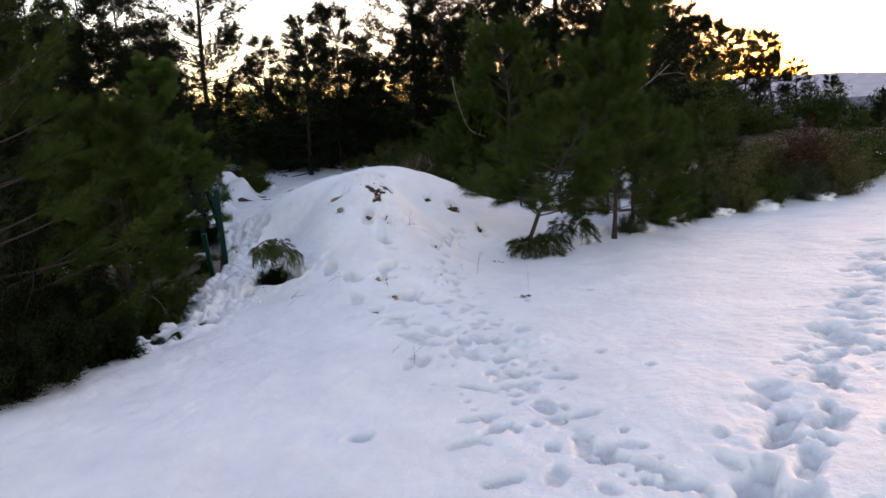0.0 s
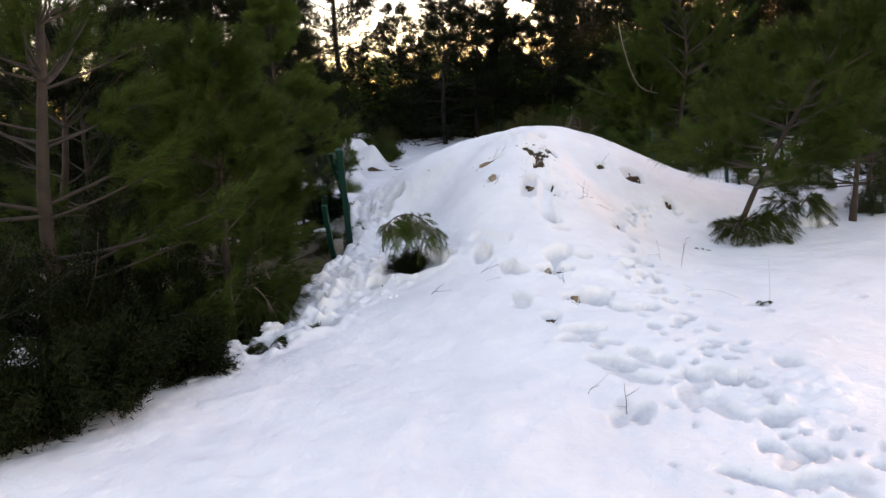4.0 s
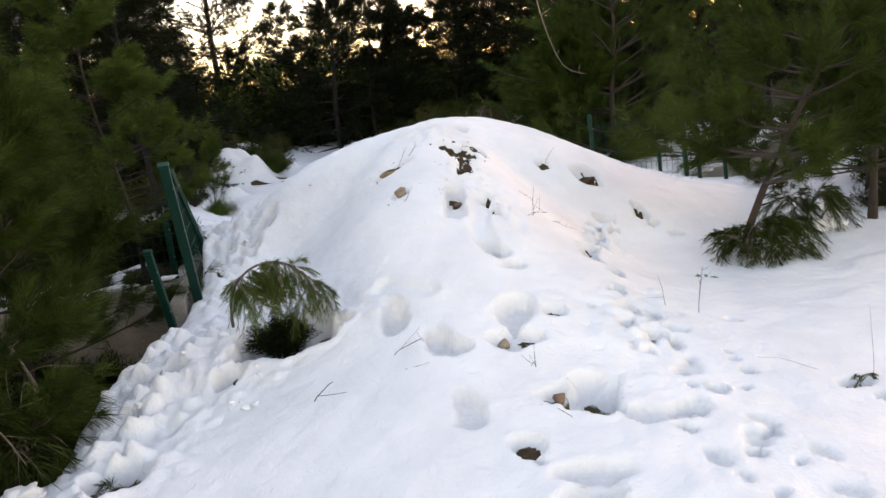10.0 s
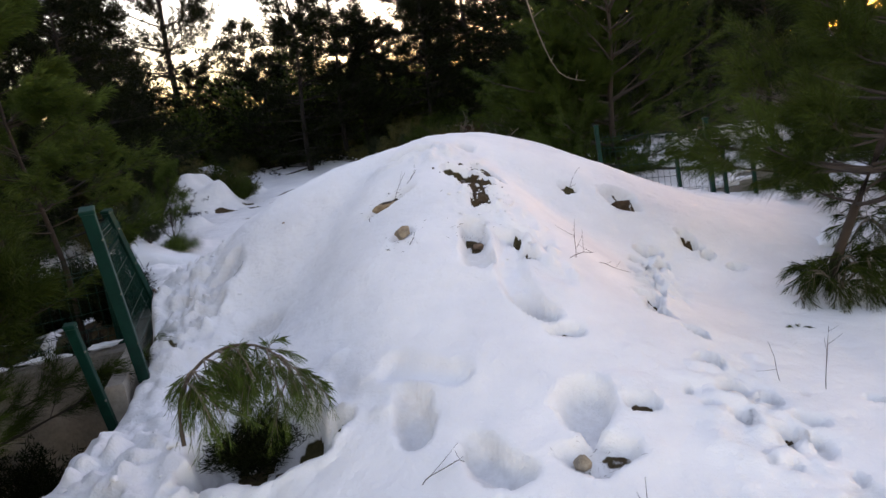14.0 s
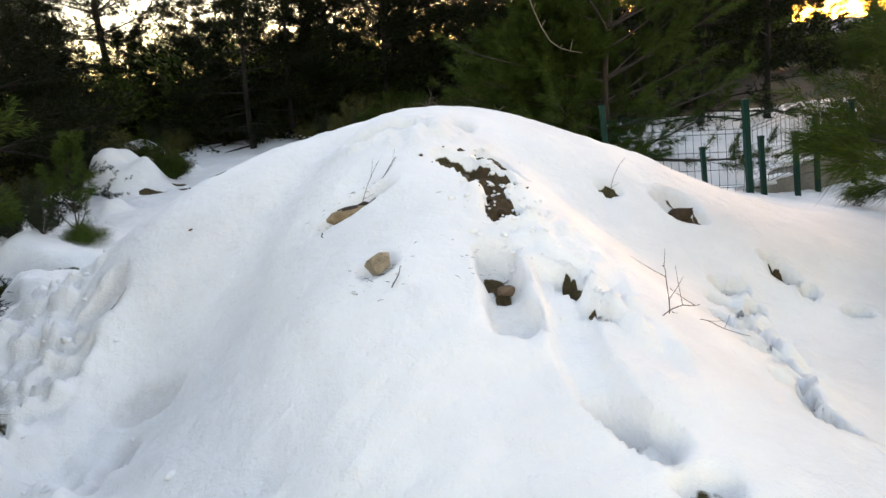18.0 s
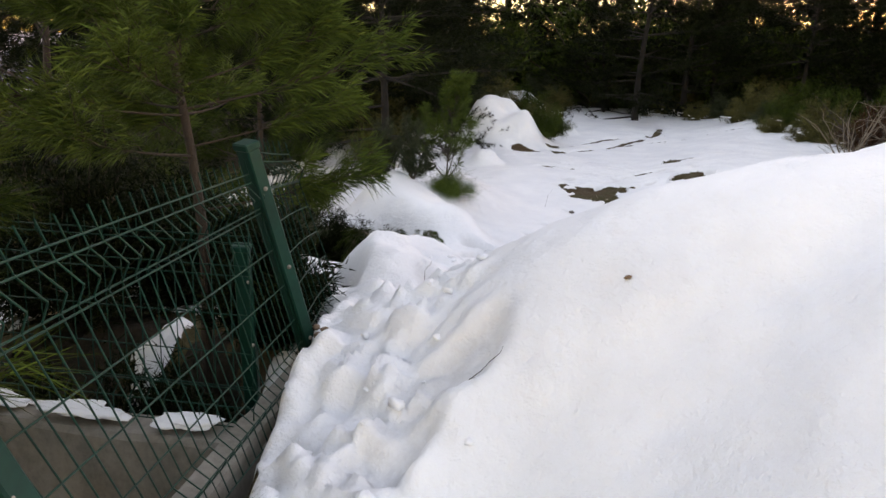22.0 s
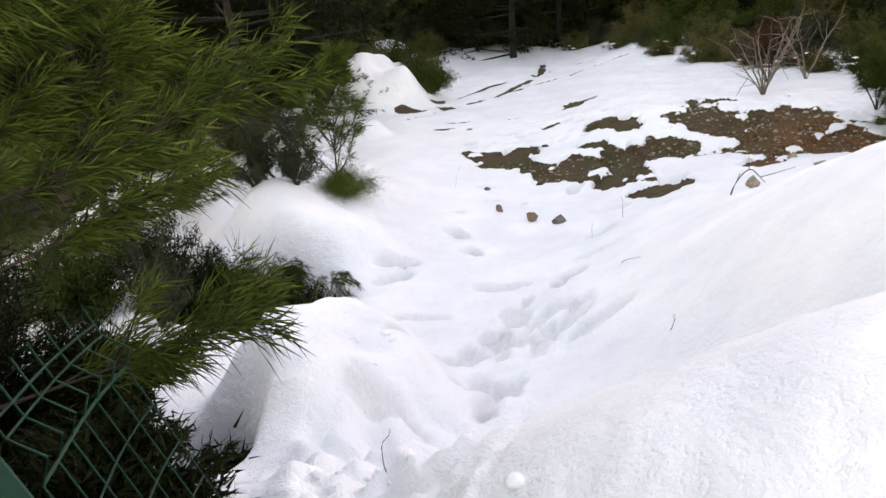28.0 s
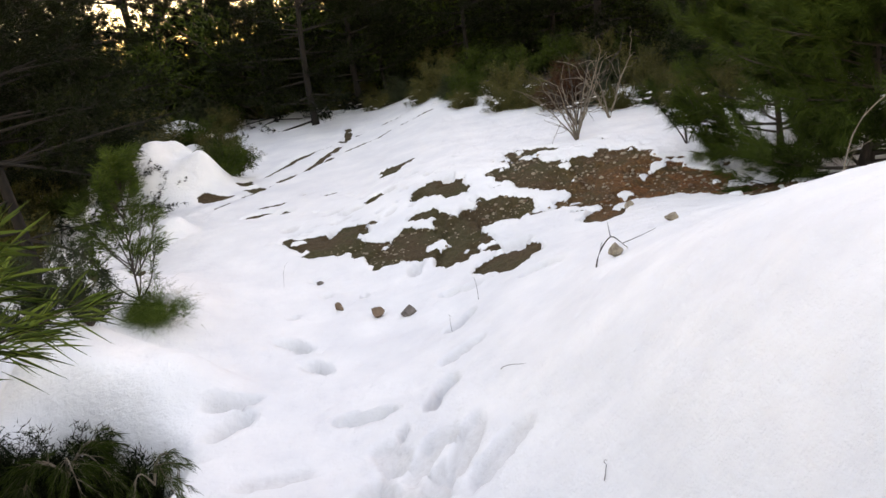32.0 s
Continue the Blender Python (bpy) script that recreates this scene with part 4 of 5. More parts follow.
near_pine(14, -5.2, 7.2, 3.9, 1.3, (0.0, 0.0), "dark young pine at the snow field's edge", foliage=NEEDLE_SHADE, limbs=42, twigs=11, tufts=4, per_tuft=18, thick=0.0046, crown_from=0.0, **FINE)
near_pine(15, -5.0, 5.0, 3.9, 1.2, (0.0, 0.0), "dark young pine at the snow field's edge", foliage=NEEDLE_SHADE, limbs=42, twigs=11, tufts=4, per_tuft=18, thick=0.0046, crown_from=0.0, **FINE)

# ---- fences and walls ----
def part(name, bm, mat, parent, label=""):
    me = bpy.data.meshes.new(name)
    bm.to_mesh(me)
    bm.free()
    me.materials.append(mat)
    ob = new(name, me)
    ob.parent = parent
    if label:
        tagged(ob, label)
    return ob


def thing(name, label, category, group="", kind="", at=(0, 0, 0)):
    ob = new(name)
    ob.location = at
    return tagged(ob, label, category, group, kind)


def bar(bm, a, b, w, d, bevel=0.0):
    """A bar from a to b with a w x d section."""
    a, b = Vector(a), Vector(b)
    m = (b - a).to_track_quat("Z", "Y").to_matrix().to_4x4()
    got = bmesh.ops.create_cube(bm, size=1.0, matrix=Matrix.Translation((a + b) / 2) @ m @ Matrix.Diagonal((w, d, (b - a).length, 1)))
    if bevel:
        edges = list({e for v in got["verts"] for e in v.link_edges})
        bmesh.ops.bevel(bm, geom=edges, offset=bevel, segments=1, affect="EDGES")


def wire(parent, name, pts, r=0.0025, sides=5, mat=None):
    p = np.array(pts, float)[None]
    co, qu = tubes(p, np.full(p.shape[:2], r), sides)
    me = mesh_from(co, qu, name)
    me.materials.append(mat or GREEN_PAINT)
    ob = new(name, me)
    ob.parent = parent
    return ob


def fence_post(base, top, width, label, plate=False):
    root = thing("fence_post", label, "fence post", "green fence posts")
    bm = bmesh.new()
    bar(bm, base, top, width, width * 0.7, 0.004)
    part("post", bm, GREEN_PAINT, root)
    bm = bmesh.new()
    up = (Vector(top) - Vector(base)).normalized()
    bar(bm, Vector(top) - up * 0.012, Vector(top) + up * 0.012, width + 0.008, width * 0.7 + 0.008, 0.004)
    part("cap", bm, GREEN_PAINT, root, "green plastic post cap")
    for k in range(3):
        at = Vector(base).lerp(Vector(top), 0.25 + 0.3 * k)
        bm = bmesh.new()
        bmesh.ops.create_uvsphere(bm, u_segments=8, v_segments=5, radius=0.007, matrix=Matrix.Translation(at + Vector((width * 0.5, -0.01, 0))))
        part("bolt", bm, CONCRETE, root, "weathered grey fixing bolt")
    return root


def mesh_panel(a, b, a_top, b_top, cols, rows, label, folds=(0.16, 0.88), fold=0.030, r=0.0019, curl=0.0):
    """A welded wire panel between two feet and two heads, with V folds across it."""
    root = thing("wire_fence", label, "fence")
    a, b, at, bt = (np.array(v, float) for v in (a, b, a_top, b_top))
    out = unit(np.cross(b - a, at - a)[None])[0]

    def spot_at(u, v):
        p = (a * (1 - u) + b * u) * (1 - v) + (at * (1 - u) + bt * u) * v
        k = sum(max(0.0, 1 - abs(v - f) / 0.055) for f in folds)
        return p + out * (fold * k + curl * max(0.0, u - 0.4) ** 2 * 2.0)

    vs = sorted({0.0, 1.0, *np.linspace(0, 1, 9), *(f + d for f in folds for d in (-0.055, 0, 0.055))})
    for k in range(cols + 1):
        wire(root, "upright_wire", [spot_at(k / cols, v) for v in vs if 0 <= v <= 1] + [spot_at(k / cols, 1.0) + (at - a) * 0.03], r)
    levels = sorted([*np.linspace(0.0, 0.97, rows), *(f - 0.055 for f in folds), *(f + 0.055 for f in folds)])
    for v in levels:
        if 0 <= v <= 1:
            wire(root, "cross_wire", [spot_at(u, v) for u in np.linspace(0, 1, 7)], r * 1.15)
    return root


# fence beside the heap: leaning, its end post bent outwards
fence_post((-2.93, 8.52, 0.40), (-2.78, 8.02, 1.39), 0.062, "leaning dark-green steel fence post beside the snow heap")
fence_post((-3.29, 9.70, 0.46), (-3.37, 9.43, 1.30), 0.062, "leaning dark-green end post set in the low wall")
fence_post((-3.66, 9.82, 0.10), (-3.60, 9.68, 0.92), 0.055, "short dark-green steel post behind the low wall")
fence_post((-3.02, 8.35, -0.1), (-2.99, 8.02, 0.86), 0.05, "short dark-green steel post at the wall's corner")
mesh_panel((-2.93, 8.50, 0.50), (-3.285, 9.66, 0.50), (-2.80, 8.06, 1.27), (-3.365, 9.42, 1.24), 27, 7, "sagging green welded-wire fence panel with folds")
mesh_panel((-3.32, 9.76, 0.50), (-3.46, 10.12, 0.54), (-3.38, 9.49, 1.30), (-3.60, 9.90, 1.24), 6, 8, "torn end of a green wire fence panel", curl=0.04)
mesh_panel((-3.32, 9.38, 0.44), (-5.5, 9.10, 0.28), (-3.33, 9.38, 1.06), (-5.5, 9.10, 0.98), 34, 6, "green wire fence panel on the low concrete wall", r=0.002)
# fence beyond the heap
for px, py, pt, w in ((1.32, 12.05, 1.17, 0.06), (1.50, 12.20, 0.86, 0.05), (0.42, 12.9, 1.22, 0.06), (1.80, 12.25, 0.86, 0.05), (1.12, 12.45, 0.80, 0.05), (2.15, 12.6, 0.95, 0.05), (2.75, 13.1, 1.0, 0.05)):
    fence_post((px + 0.02, py, 0.1), (px, py, pt), w, "upright dark-green steel fence post beyond the snow heap")
mesh_panel((0.43, 12.9, 0.30), (1.31, 12.09, 0.36), (0.42, 12.9, 1.12), (1.31, 12.09, 1.08), 18, 6, "green wire fence panel behind the snow heap", r=0.002)
mesh_panel((1.36, 12.12, 0.46), (2.74, 13.1, 0.62), (1.36, 12.12, 1.05), (2.74, 13.1, 1.2), 24, 6, "green wire fence panel standing on a concrete wall", r=0.002)


def low_wall(name, a, b, wide, low, label, chips=5):
    """A cast wall with a worn, uneven top, along a and b (tops), down to the level low."""
    a, b = Vector(a), Vector(b)
    n = 24
    side = Vector((b - a).to_2d().orthogonal().normalized().to_3d()) * wide / 2
    r = random.Random(round(a.x * 100))
    rows = []
    for k in range(n + 1):
        p = a.lerp(b, k / n) + Vector((0, 0, r.uniform(-0.008, 0.006)))
        edge = 0.85 + r.uniform(-0.05, 0.04)
        rows.append([(p - side).xy.to_3d() + Vector((0, 0, low)), p - side - Vector((0, 0, 0.02)), p - side * edge, p + side * edge, p + side - Vector((0, 0, 0.02)), (p + side).xy.to_3d() + Vector((0, 0, low))])
    bm = bmesh.new()
    vs = [[bm.verts.new(p) for p in row] for row in rows]
    for k in range(n):
        for j in range(5):
            bm.faces.new((vs[k][j], vs[k][j + 1], vs[k + 1][j + 1], vs[k + 1][j]))
    bm.faces.new(vs[0][::-1])
    bm.faces.new(vs[n])
    bmesh.ops.recalc_face_normals(bm, faces=bm.faces)
    me = bpy.data.meshes.new(name)
    bm.to_mesh(me)
    bm.free()
    me.materials.append(CONCRETE)
    return tagged(new(name, me), label, "wall", kind="structure")


low_wall("wall_kerb", (-3.50, 9.94, 0.46), (-2.97, 8.25, 0.47), 0.10, -0.7, "narrow weathered concrete kerb under the leaning fence")
low_wall("wall_garden", (-3.26, 9.38, 0.42), (-7.0, 8.85, 0.22), 0.16, -0.9, "stained low concrete wall below the wire fence")
low_wall("wall_back", (1.50, 12.35, 0.42), (3.0, 13.5, 0.80), 0.18, -0.3, "grey concrete wall with snow on its top beyond the heap")

# ---- stones, wood and twigs ----
def lump_mesh(name, mat, seed, size, jag=0.25, detail=3, flat=0.0, smooth=True):
    """An uneven rounded or broken lump, about 2 units across before sizing."""
    bm = bmesh.new()
    bmesh.ops.create_icosphere(bm, subdivisions=detail, radius=1.0)
    off = Vector((seed * 3.1, seed * 1.7, seed * 0.9))
    cuts = [(Vector(np.random.default_rng(seed * 10 + k).normal(size=3)).normalized(), 0.50 + 0.07 * (k % 4)) for k in range(9 if flat else 0)]
    for v in bm.verts:
        p = v.co.copy()
        d = noise.noise(p * 1.1 + off) * jag + noise.noise(p * 2.7 + off) * jag * 0.45 + noise.noise(p * 6.0 + off) * jag * 0.15
        q = p * (1 + d)
        for nrm, lim in cuts:
            over = q.dot(nrm) - lim
            if over > 0:
                q -= nrm * over * flat
        v.co = Vector((q.x * size[0], q.y * size[1], q.z * size[2]))
    if smooth:
        for f in bm.faces:
            f.smooth = True
    me = bpy.data.meshes.new(name)
    bm.to_mesh(me)
    bm.free()
    me.materials.append(mat)
    return me


def stone(x, y, size, mat, label, seed, turn=0.0, sink=0.3, tilt=0.0, lift=0.0):
    size = tuple(0.72 * v for v in size)
    me = lump_mesh("stone", mat, seed, size, 0.42, 3, 1.0, False)
    ob = new("stone", me)
    ob.matrix_basis = pose(x, y, ground_z(x, y) + lift + size[2] * (1 - 2 * sink), tilt, 0, turn)
    return tagged(ob, label, "stone")


stone(-1.39, 8.49, (0.062, 0.056, 0.085), STONE, "pale angular limestone half sunk in the heap's snow", 1, 20, 0.15, 30)
stone(-3.47, 14.72, (0.085, 0.07, 0.075), STONE_RED, "rounded brown stone lying on the snow", 2, 0, 0.2)
stone(-3.24, 14.62, (0.10, 0.07, 0.065), STONE_DARK, "dark angular stone lying on the snow", 3, 30, 0.2)
stone(-3.77, 14.95, (0.065, 0.05, 0.05), STONE_RED, "small tan stone lying on the snow", 4, 10, 0.25)
stone(-4.0, 15.6, (0.05, 0.035, 0.035), STONE_DARK, "small dark stone poking out of the snow", 5, 40, 0.3)
stone(-0.77, 6.86, (0.055, 0.05, 0.05), STONE, "brown stone in a thawed hollow", 6, 0, 0.3)
stone(-0.56, 6.4, (0.055, 0.045, 0.045), STONE_RED, "small brown stone beside a deep footprint", 7, 60, 0.25)
stone(-1.98, 13.55, (0.075, 0.06, 0.07), STONE, "pale stone under a bent black twig", 8, 0, 0.3)
stone(-1.5, 14.1, (0.08, 0.05, 0.045), STONE, "flat pale stone at the thawed bank's edge", 9, 25, 0.3)
stone(-1.45, 15.4, (0.06, 0.05, 0.05), STONE, "pale stone at the edge of a snow cap", 10, 25, 0.3)
stone(-0.01, 9.76, (0.12, 0.085, 0.06), SOIL, "lump of rust-brown soil thawed out of the heap", 11, 10, 0.25)
stone(-1.01, 8.42, (0.045, 0.035, 0.035), STONE_RED, "small brown stone at the bottom of a hole", 12, 0, 0.2)
for k, (sx, sy) in enumerate(((-0.90, 9.42), (-1.06, 9.15), (-0.98, 8.95), (-1.05, 9.25), (-0.90, 9.28), (-0.96, 8.82))):
    stone(sx, sy, (0.035 + 0.008 * (k % 3), 0.03, 0.02), SOIL if k % 3 else STONE_DARK, "clod of dark soil in the thawed top of the heap", 20 + k, 50 * k, 0.3)


def log_piece(x, y, z, length, r, turn, tilt):
    root = thing("log", "short split pale log half buried in the heap", "log", at=(x, y, z))
    root.rotation_euler = (0, radians(tilt), radians(turn))
    s = np.linspace(-0.5, 0.5, 9) * length
    p = np.stack([s, 0.006 * np.sin(s * 30), 0.004 * np.cos(s * 23)], -1)[None]
    co, qu = tubes(p, np.array([[0.2, 0.9, 1, 1.05, 0.98, 1, 0.95, 0.9, 0.2]]) * r, 9)
    me = mesh_from(co, qu, "trunk_piece")
    me.materials.append(WOOD)
    new("trunk_piece", me).parent = root
    bark_p = p[:, 1:7] + np.array([0.0, 0.006, 0.004])
    co, qu = tubes(bark_p, np.array([[0.3, 0.95, 1.06, 1.02, 0.97, 0.3]]) * r, 9)
    me = mesh_from(co, qu, "bark")
    me.materials.append(BARK)
    tagged(new("bark", me), "dark loose bark").parent = root
    co, qu = tubes(p[:, 5:8] + np.array([0, 0.01, r * 0.9]), np.array([[0.3, 1, 0.3]]) * r * 0.6, 7)
    me = mesh_from(co, qu, "knot")
    me.materials.append(BARK)
    new("knot", me).parent = root


log_piece(-1.49, 8.97, ground_z(-1.49, 8.97) + 0.025, 0.20, 0.026, 8, -4)


def twig(points, r, label, mat=None, side=0, seed=0):
    """A thin curved twig with side shoots."""
    root = thing("twig", label, "twig", "twigs on the snow")
    r = r * 0.45
    p = np.array(points, float)
    t = np.linspace(0, len(p) - 1, 10)
    k = np.minimum(t.astype(int), len(p) - 2)
    w = (t - k)[:, None]
    q = p[k] * (1 - w) + p[k + 1] * w
    g = np.random.default_rng(seed)
    q += g.normal(size=q.shape) * 0.006
    for _ in range(2):
        q[1:-1] = (q[:-2] + 2 * q[1:-1] + q[2:]) / 4
    co, qu = tubes(q[None], (r * np.linspace(1, 0.5, 10))[None], 5)
    me = mesh_from(co, qu, "stem")
    me.materials.append(mat or BARK_DARK)
    new("stem", me).parent = root
    for n in range(side):
        a = q[2 + (n * 3) % 7]
        d = unit((q[-1] - q[0])[None])[0] * 0.6 + g.normal(size=3) * 0.6
        d[2] = abs(d[2])
        ln = 0.05 + 0.06 * g.random()
        pts = a + np.outer(np.linspace(0, 1, 4), d * ln) + np.outer(np.linspace(0, 1, 4) ** 2, (0, 0, 0.01))
        co, qu = tubes(pts[None], (r * 0.6 * np.linspace(1, 0.4, 4))[None], 4)
        me = mesh_from(co, qu, "side_shoot")
        me.materials.append(mat or BARK_DARK)
        new("side_shoot", me).parent = root
    return root


def laid(x, y, dx, dy, rise, r, label, side=2, seed=0, mat=None, lift=0.01):
    z0, z1 = ground_z(x, y), ground_z(x + dx, y + dy)
    return twig([(x, y, z0 - 0.01 + lift), (x + dx * 0.5, y + dy * 0.5, (z0 + z1) / 2 + rise * 0.7 + lift), (x + dx, y + dy, z1 + rise + lift)], r, label, mat, side, seed)


laid(-1.65, 6.6, 0.09, 0.06, 0.04, 0.006, "short dead twig lying on the snow", 1, 1)
laid(-1.3, 6.86, 0.16, 0.02, 0.03, 0.004, "small forked twig lying on the snow", 3, 2)
laid(-1.24, 6.71, 0.13, -0.02, 0.0, 0.003, "thin straight twig lying on the snow", 0, 3)
laid(-0.63, 6.62, -0.02, -0.16, 0.10, 0.005, "upright dead twig beside a footprint", 3, 4)
laid(-0.62, 6.4, 0.10, -0.22, 0.02, 0.004, "thin bent twig beside a small stone", 1, 5)
laid(0.28, 7.46, 0.06, 0.05, 0.24, 0.004, "thin upright dry stalk standing in the snow", 4, 6)
laid(0.12, 7.5, -0.02, 0.03, 0.13, 0.003, "thin upright dry stalk standing in the snow", 1, 7)
laid(-0.56, 8.32, 0.14, 0.08, 0.05, 0.004, "sprawling bare twigs on the heap", 4, 8)
laid(-0.52, 8.36, 0.02, 0.10, 0.12, 0.004, "sprawling bare twigs on the heap", 4, 9)
laid(-0.4, 8.48, 0.16, -0.02, 0.02, 0.003, "sprawling bare twigs on the heap", 2, 10)
laid(-1.44, 9.02, 0.14, 0.10, 0.03, 0.004, "dry twigs beside the log", 3, 11)
laid(-1.47, 9.0, 0.10, 0.12, 0.05, 0.003, "dry twigs beside the log", 2, 12)
laid(-0.37, 9.7, 0.12, 0.10, 0.09, 0.003, "thin twig sticking out beside a hole", 1, 13)
laid(-1.6, 8.88, 0.01, -0.05, 0.02, 0.004, "short twig in a small hollow", 0, 14)
laid(-1.34, 8.36, 0.03, 0.03, 0.04, 0.004, "short twig in a small hollow", 0, 15)
laid(0.8, 6.6, 0.0, 0.02, 0.32, 0.0016, "hair-thin grass stalk in the snow", 0, 16)
laid(0.62, 6.7, -0.25, 0.12, 0.02, 0.0018, "hair-thin grass stalk bent over the snow", 0, 17)
laid(-2.72, 12.9, 0.10, -0.22, 0.02, 0.003, "thin straight twig lying on the snow", 0, 18)
laid(-2.75, 14.3, -0.01, 0.02, 0.16, 0.003, "thin dry stalk standing in the snow", 0, 19)
laid(-2.95, 14.0, 0.0, 0.0, 0.17, 0.0022, "hair-thin grass stalk in the snow", 0, 20)
laid(-4.3, 15.6, 0.06, 0.05, 0.18, 0.0022, "hair-thin grass stalk in the snow", 0, 21)
laid(-2.5, 11.6, 0.01, 0.02, 0.03, 0.003, "short twig poking out of the heap", 0, 22)
laid(-0.25, 4.72, 0.0, 0.12, 0.06, 0.005, "small dead twig in a footprint", 2, 23)
laid(-0.45, 4.9, 0.08, 0.03, 0.03, 0.004, "small dead twig lying on the snow", 1, 24)
leaf = new("dead_leaf", lump_mesh("dead_leaf", LEAF_DRY, 33, (0.011, 0.007, 0.003), 0.4, 2))
leaf.matrix_basis = pose(-2.26, 9.52, ground_z(-2.26, 9.52) + 0.008, 12, -18, 30)
tagged(leaf, "small curled brown leaf lying on the heap", "leaf")
laid(-2.62, 9.32, 0.10, 0.05, 0.02, 0.003, "short twig in a deep footprint", 1, 26)
laid(-3.2, 10.3, 0.02, 0.03, 0.09, 0.003, "short dry stalk in trampled snow", 0, 27)
arch = np.linspace(0, 1, 7)
twig([(-2.12 + 0.20 * a, 13.50 + 0.06 * a, ground_z(-2.05, 13.52) - 0.02 + 0.15 * math.sin(math.pi * min(a * 0.85, 1.0))) for a in arch], 0.010, "bent black twig arching over a stone", BARK_DARK, 3, 30)


def scatter(name, meshes, count, where, label, category, seed, lift=0.0):
    """Many small pieces too small to count, as one object."""
    g = np.random.default_rng(seed)
    cos, faces, n = [], [], 0
    base = []
    for me in meshes:
        c = np.empty(len(me.vertices) * 3, np.float32)
        me.vertices.foreach_get("co", c)
        f = np.empty(len(me.polygons) * 3, np.int32)
        me.polygons.foreach_get("vertices", f)
        base.append((c.reshape(-1, 3), f.reshape(-1, 3)))
    for k in range(count):
        x, y, s = where(g)
        if name == "gravel" and open_soil(x, y) < 0.6:
            continue
        c, f = base[k % len(base)]
        a = g.random() * 6.28
        rot = np.array([[math.cos(a), -math.sin(a), 0], [math.sin(a), math.cos(a), 0], [0, 0, 1]])
        cos.append(c @ rot.T * s + np.array([x, y, ground_z(x, y) + 0.25 * s + lift * g.random()]))
        faces.append(f + n)
        n += len(c)
    me = mesh_from(np.concatenate(cos), np.concatenate(faces), name)
    me.materials.append(meshes[0].materials[0])
    me.polygons.foreach_set("use_smooth", np.ones(len(me.polygons), bool))
    return tagged(new(name, me), label, category, kind="stuff")


clods = [lump_mesh("clod", SNOW, 40 + k, (1, 0.8, 0.55), 0.75, 2) for k in range(4)]
pebbles = [lump_mesh("pebble", STONE, 50 + k, (1, 0.8, 0.6), 0.3, 1, 0.6) for k in range(4)]
pebbles_dark = [lump_mesh("pebble", STONE_RED, 60 + k, (1, 0.8, 0.6), 0.3, 1, 0.6) for k in range(4)]


def along_fence(g):
    y = 6.6 + 5.0 * g.random()
    return fence_x(y) + 0.18 + abs(g.normal()) * 0.22, y, 0.006 + 0.018 * g.random() ** 2.5


def field_edge(g):
    y = 5.3 + 2.4 * g.random()
    return -2.75 + 0.10 * (y - 6.0) + g.normal() * 0.14, y, 0.010 + 0.03 * g.random() ** 2


def heap_top(g):
    return -0.93 + g.normal() * 0.09, 8.95 + g.normal() * 0.25, 0.005 + 0.012 * g.random() ** 2


def bank(g):
    a, b = g.random(), g.random()
    return -2.6 + 2.5 * a, 17.4 - 1.9 * a + (b - 0.5) * 2.2, 0.007 + 0.026 * g.random() ** 3


def bank_left(g):
    return -4.1 + 2.0 * g.random(), 16.2 + (g.random() - 0.5) * 0.8, 0.008 + 0.02 * g.random() ** 3


def kerb_litter(g):
    u = g.random()
    y = 9.5 + 0.16 * u
    return fence_x(y) + 0.07 + 0.05 * g.random(), y, 0.012 + 0.010 * g.random()


scatter("snow_clods", clods, 70, along_fence, "trampled lumps of snow along the fence", "snow", 1)
scatter("snow_clods", clods, 26, field_edge, "lumps of snow at the field's edge", "snow", 2)
scatter("snow_clods", clods, 110, heap_top, "crumbled snow around the thawed top of the heap", "snow", 3)
crumbs = [lump_mesh("crumb", SOIL, 55 + k, (1, 0.8, 0.6), 0.5, 1) for k in range(4)]


def thawed_top(g):
    f = g.random()
    return -0.97 + g.normal() * (0.09 if f > 0.5 else 0.035), 8.75 + 0.66 * f, 0.004 + 0.012 * g.random() ** 2


scatter("soil_crumbs", crumbs, 80, thawed_top, "dark crumbs of soil in the thawed strip", "soil", 8)
scatter("gravel", pebbles, 900, bank, "pale pebbles on the thawed bank", "gravel", 4)
scatter("gravel", pebbles_dark, 420, bank, "rust-brown pebbles on the thawed bank", "gravel", 5)
scatter("gravel", pebbles, 260, bank_left, "pale pebbles on the thawed ground", "gravel", 6)
scatter("stone_bits", pebbles_dark, 6, kerb_litter, "brown stones beside the concrete kerb", "gravel", 7)


def snow_cap(x, y, z, size, seed, label, turn=0.0):
    me = lump_mesh("snow_lump", SNOW, seed, size, 0.75, 4)
    ob = new("snow_lump", me)
    ob.matrix_basis = pose(x, y, z, 0, 0, turn)
    return tagged(ob, label, "snow", "snow lumps")


for k in range(5):
    snow_cap(-3.55 - 0.36 * k, 9.32 - 0.05 * k, 0.44 - 0.02 * k, (0.09 + 0.05 * (k % 2), 0.045, 0.018), 80 + k, "strip of snow on the low concrete wall", 12)
for k in range(4):
    snow_cap(1.65 + 0.36 * k, 12.46 + 0.28 * k, 0.47 + 0.09 * k, (0.24, 0.08, 0.04), 86 + k, "strip of snow on the concrete wall", 21)
for k, (x, y, a) in enumerate(((-2.90, 5.75, 0.09), (-3.02, 5.40, 0.10), (-2.76, 6.10, 0.08), (-3.14, 5.05, 0.10))):
    snow_cap(x, y, land(x, y) + 0.02, (a, a * 0.8, a * 0.55), 92 + k, "rounded lump of snow under the pines", 40 * k)
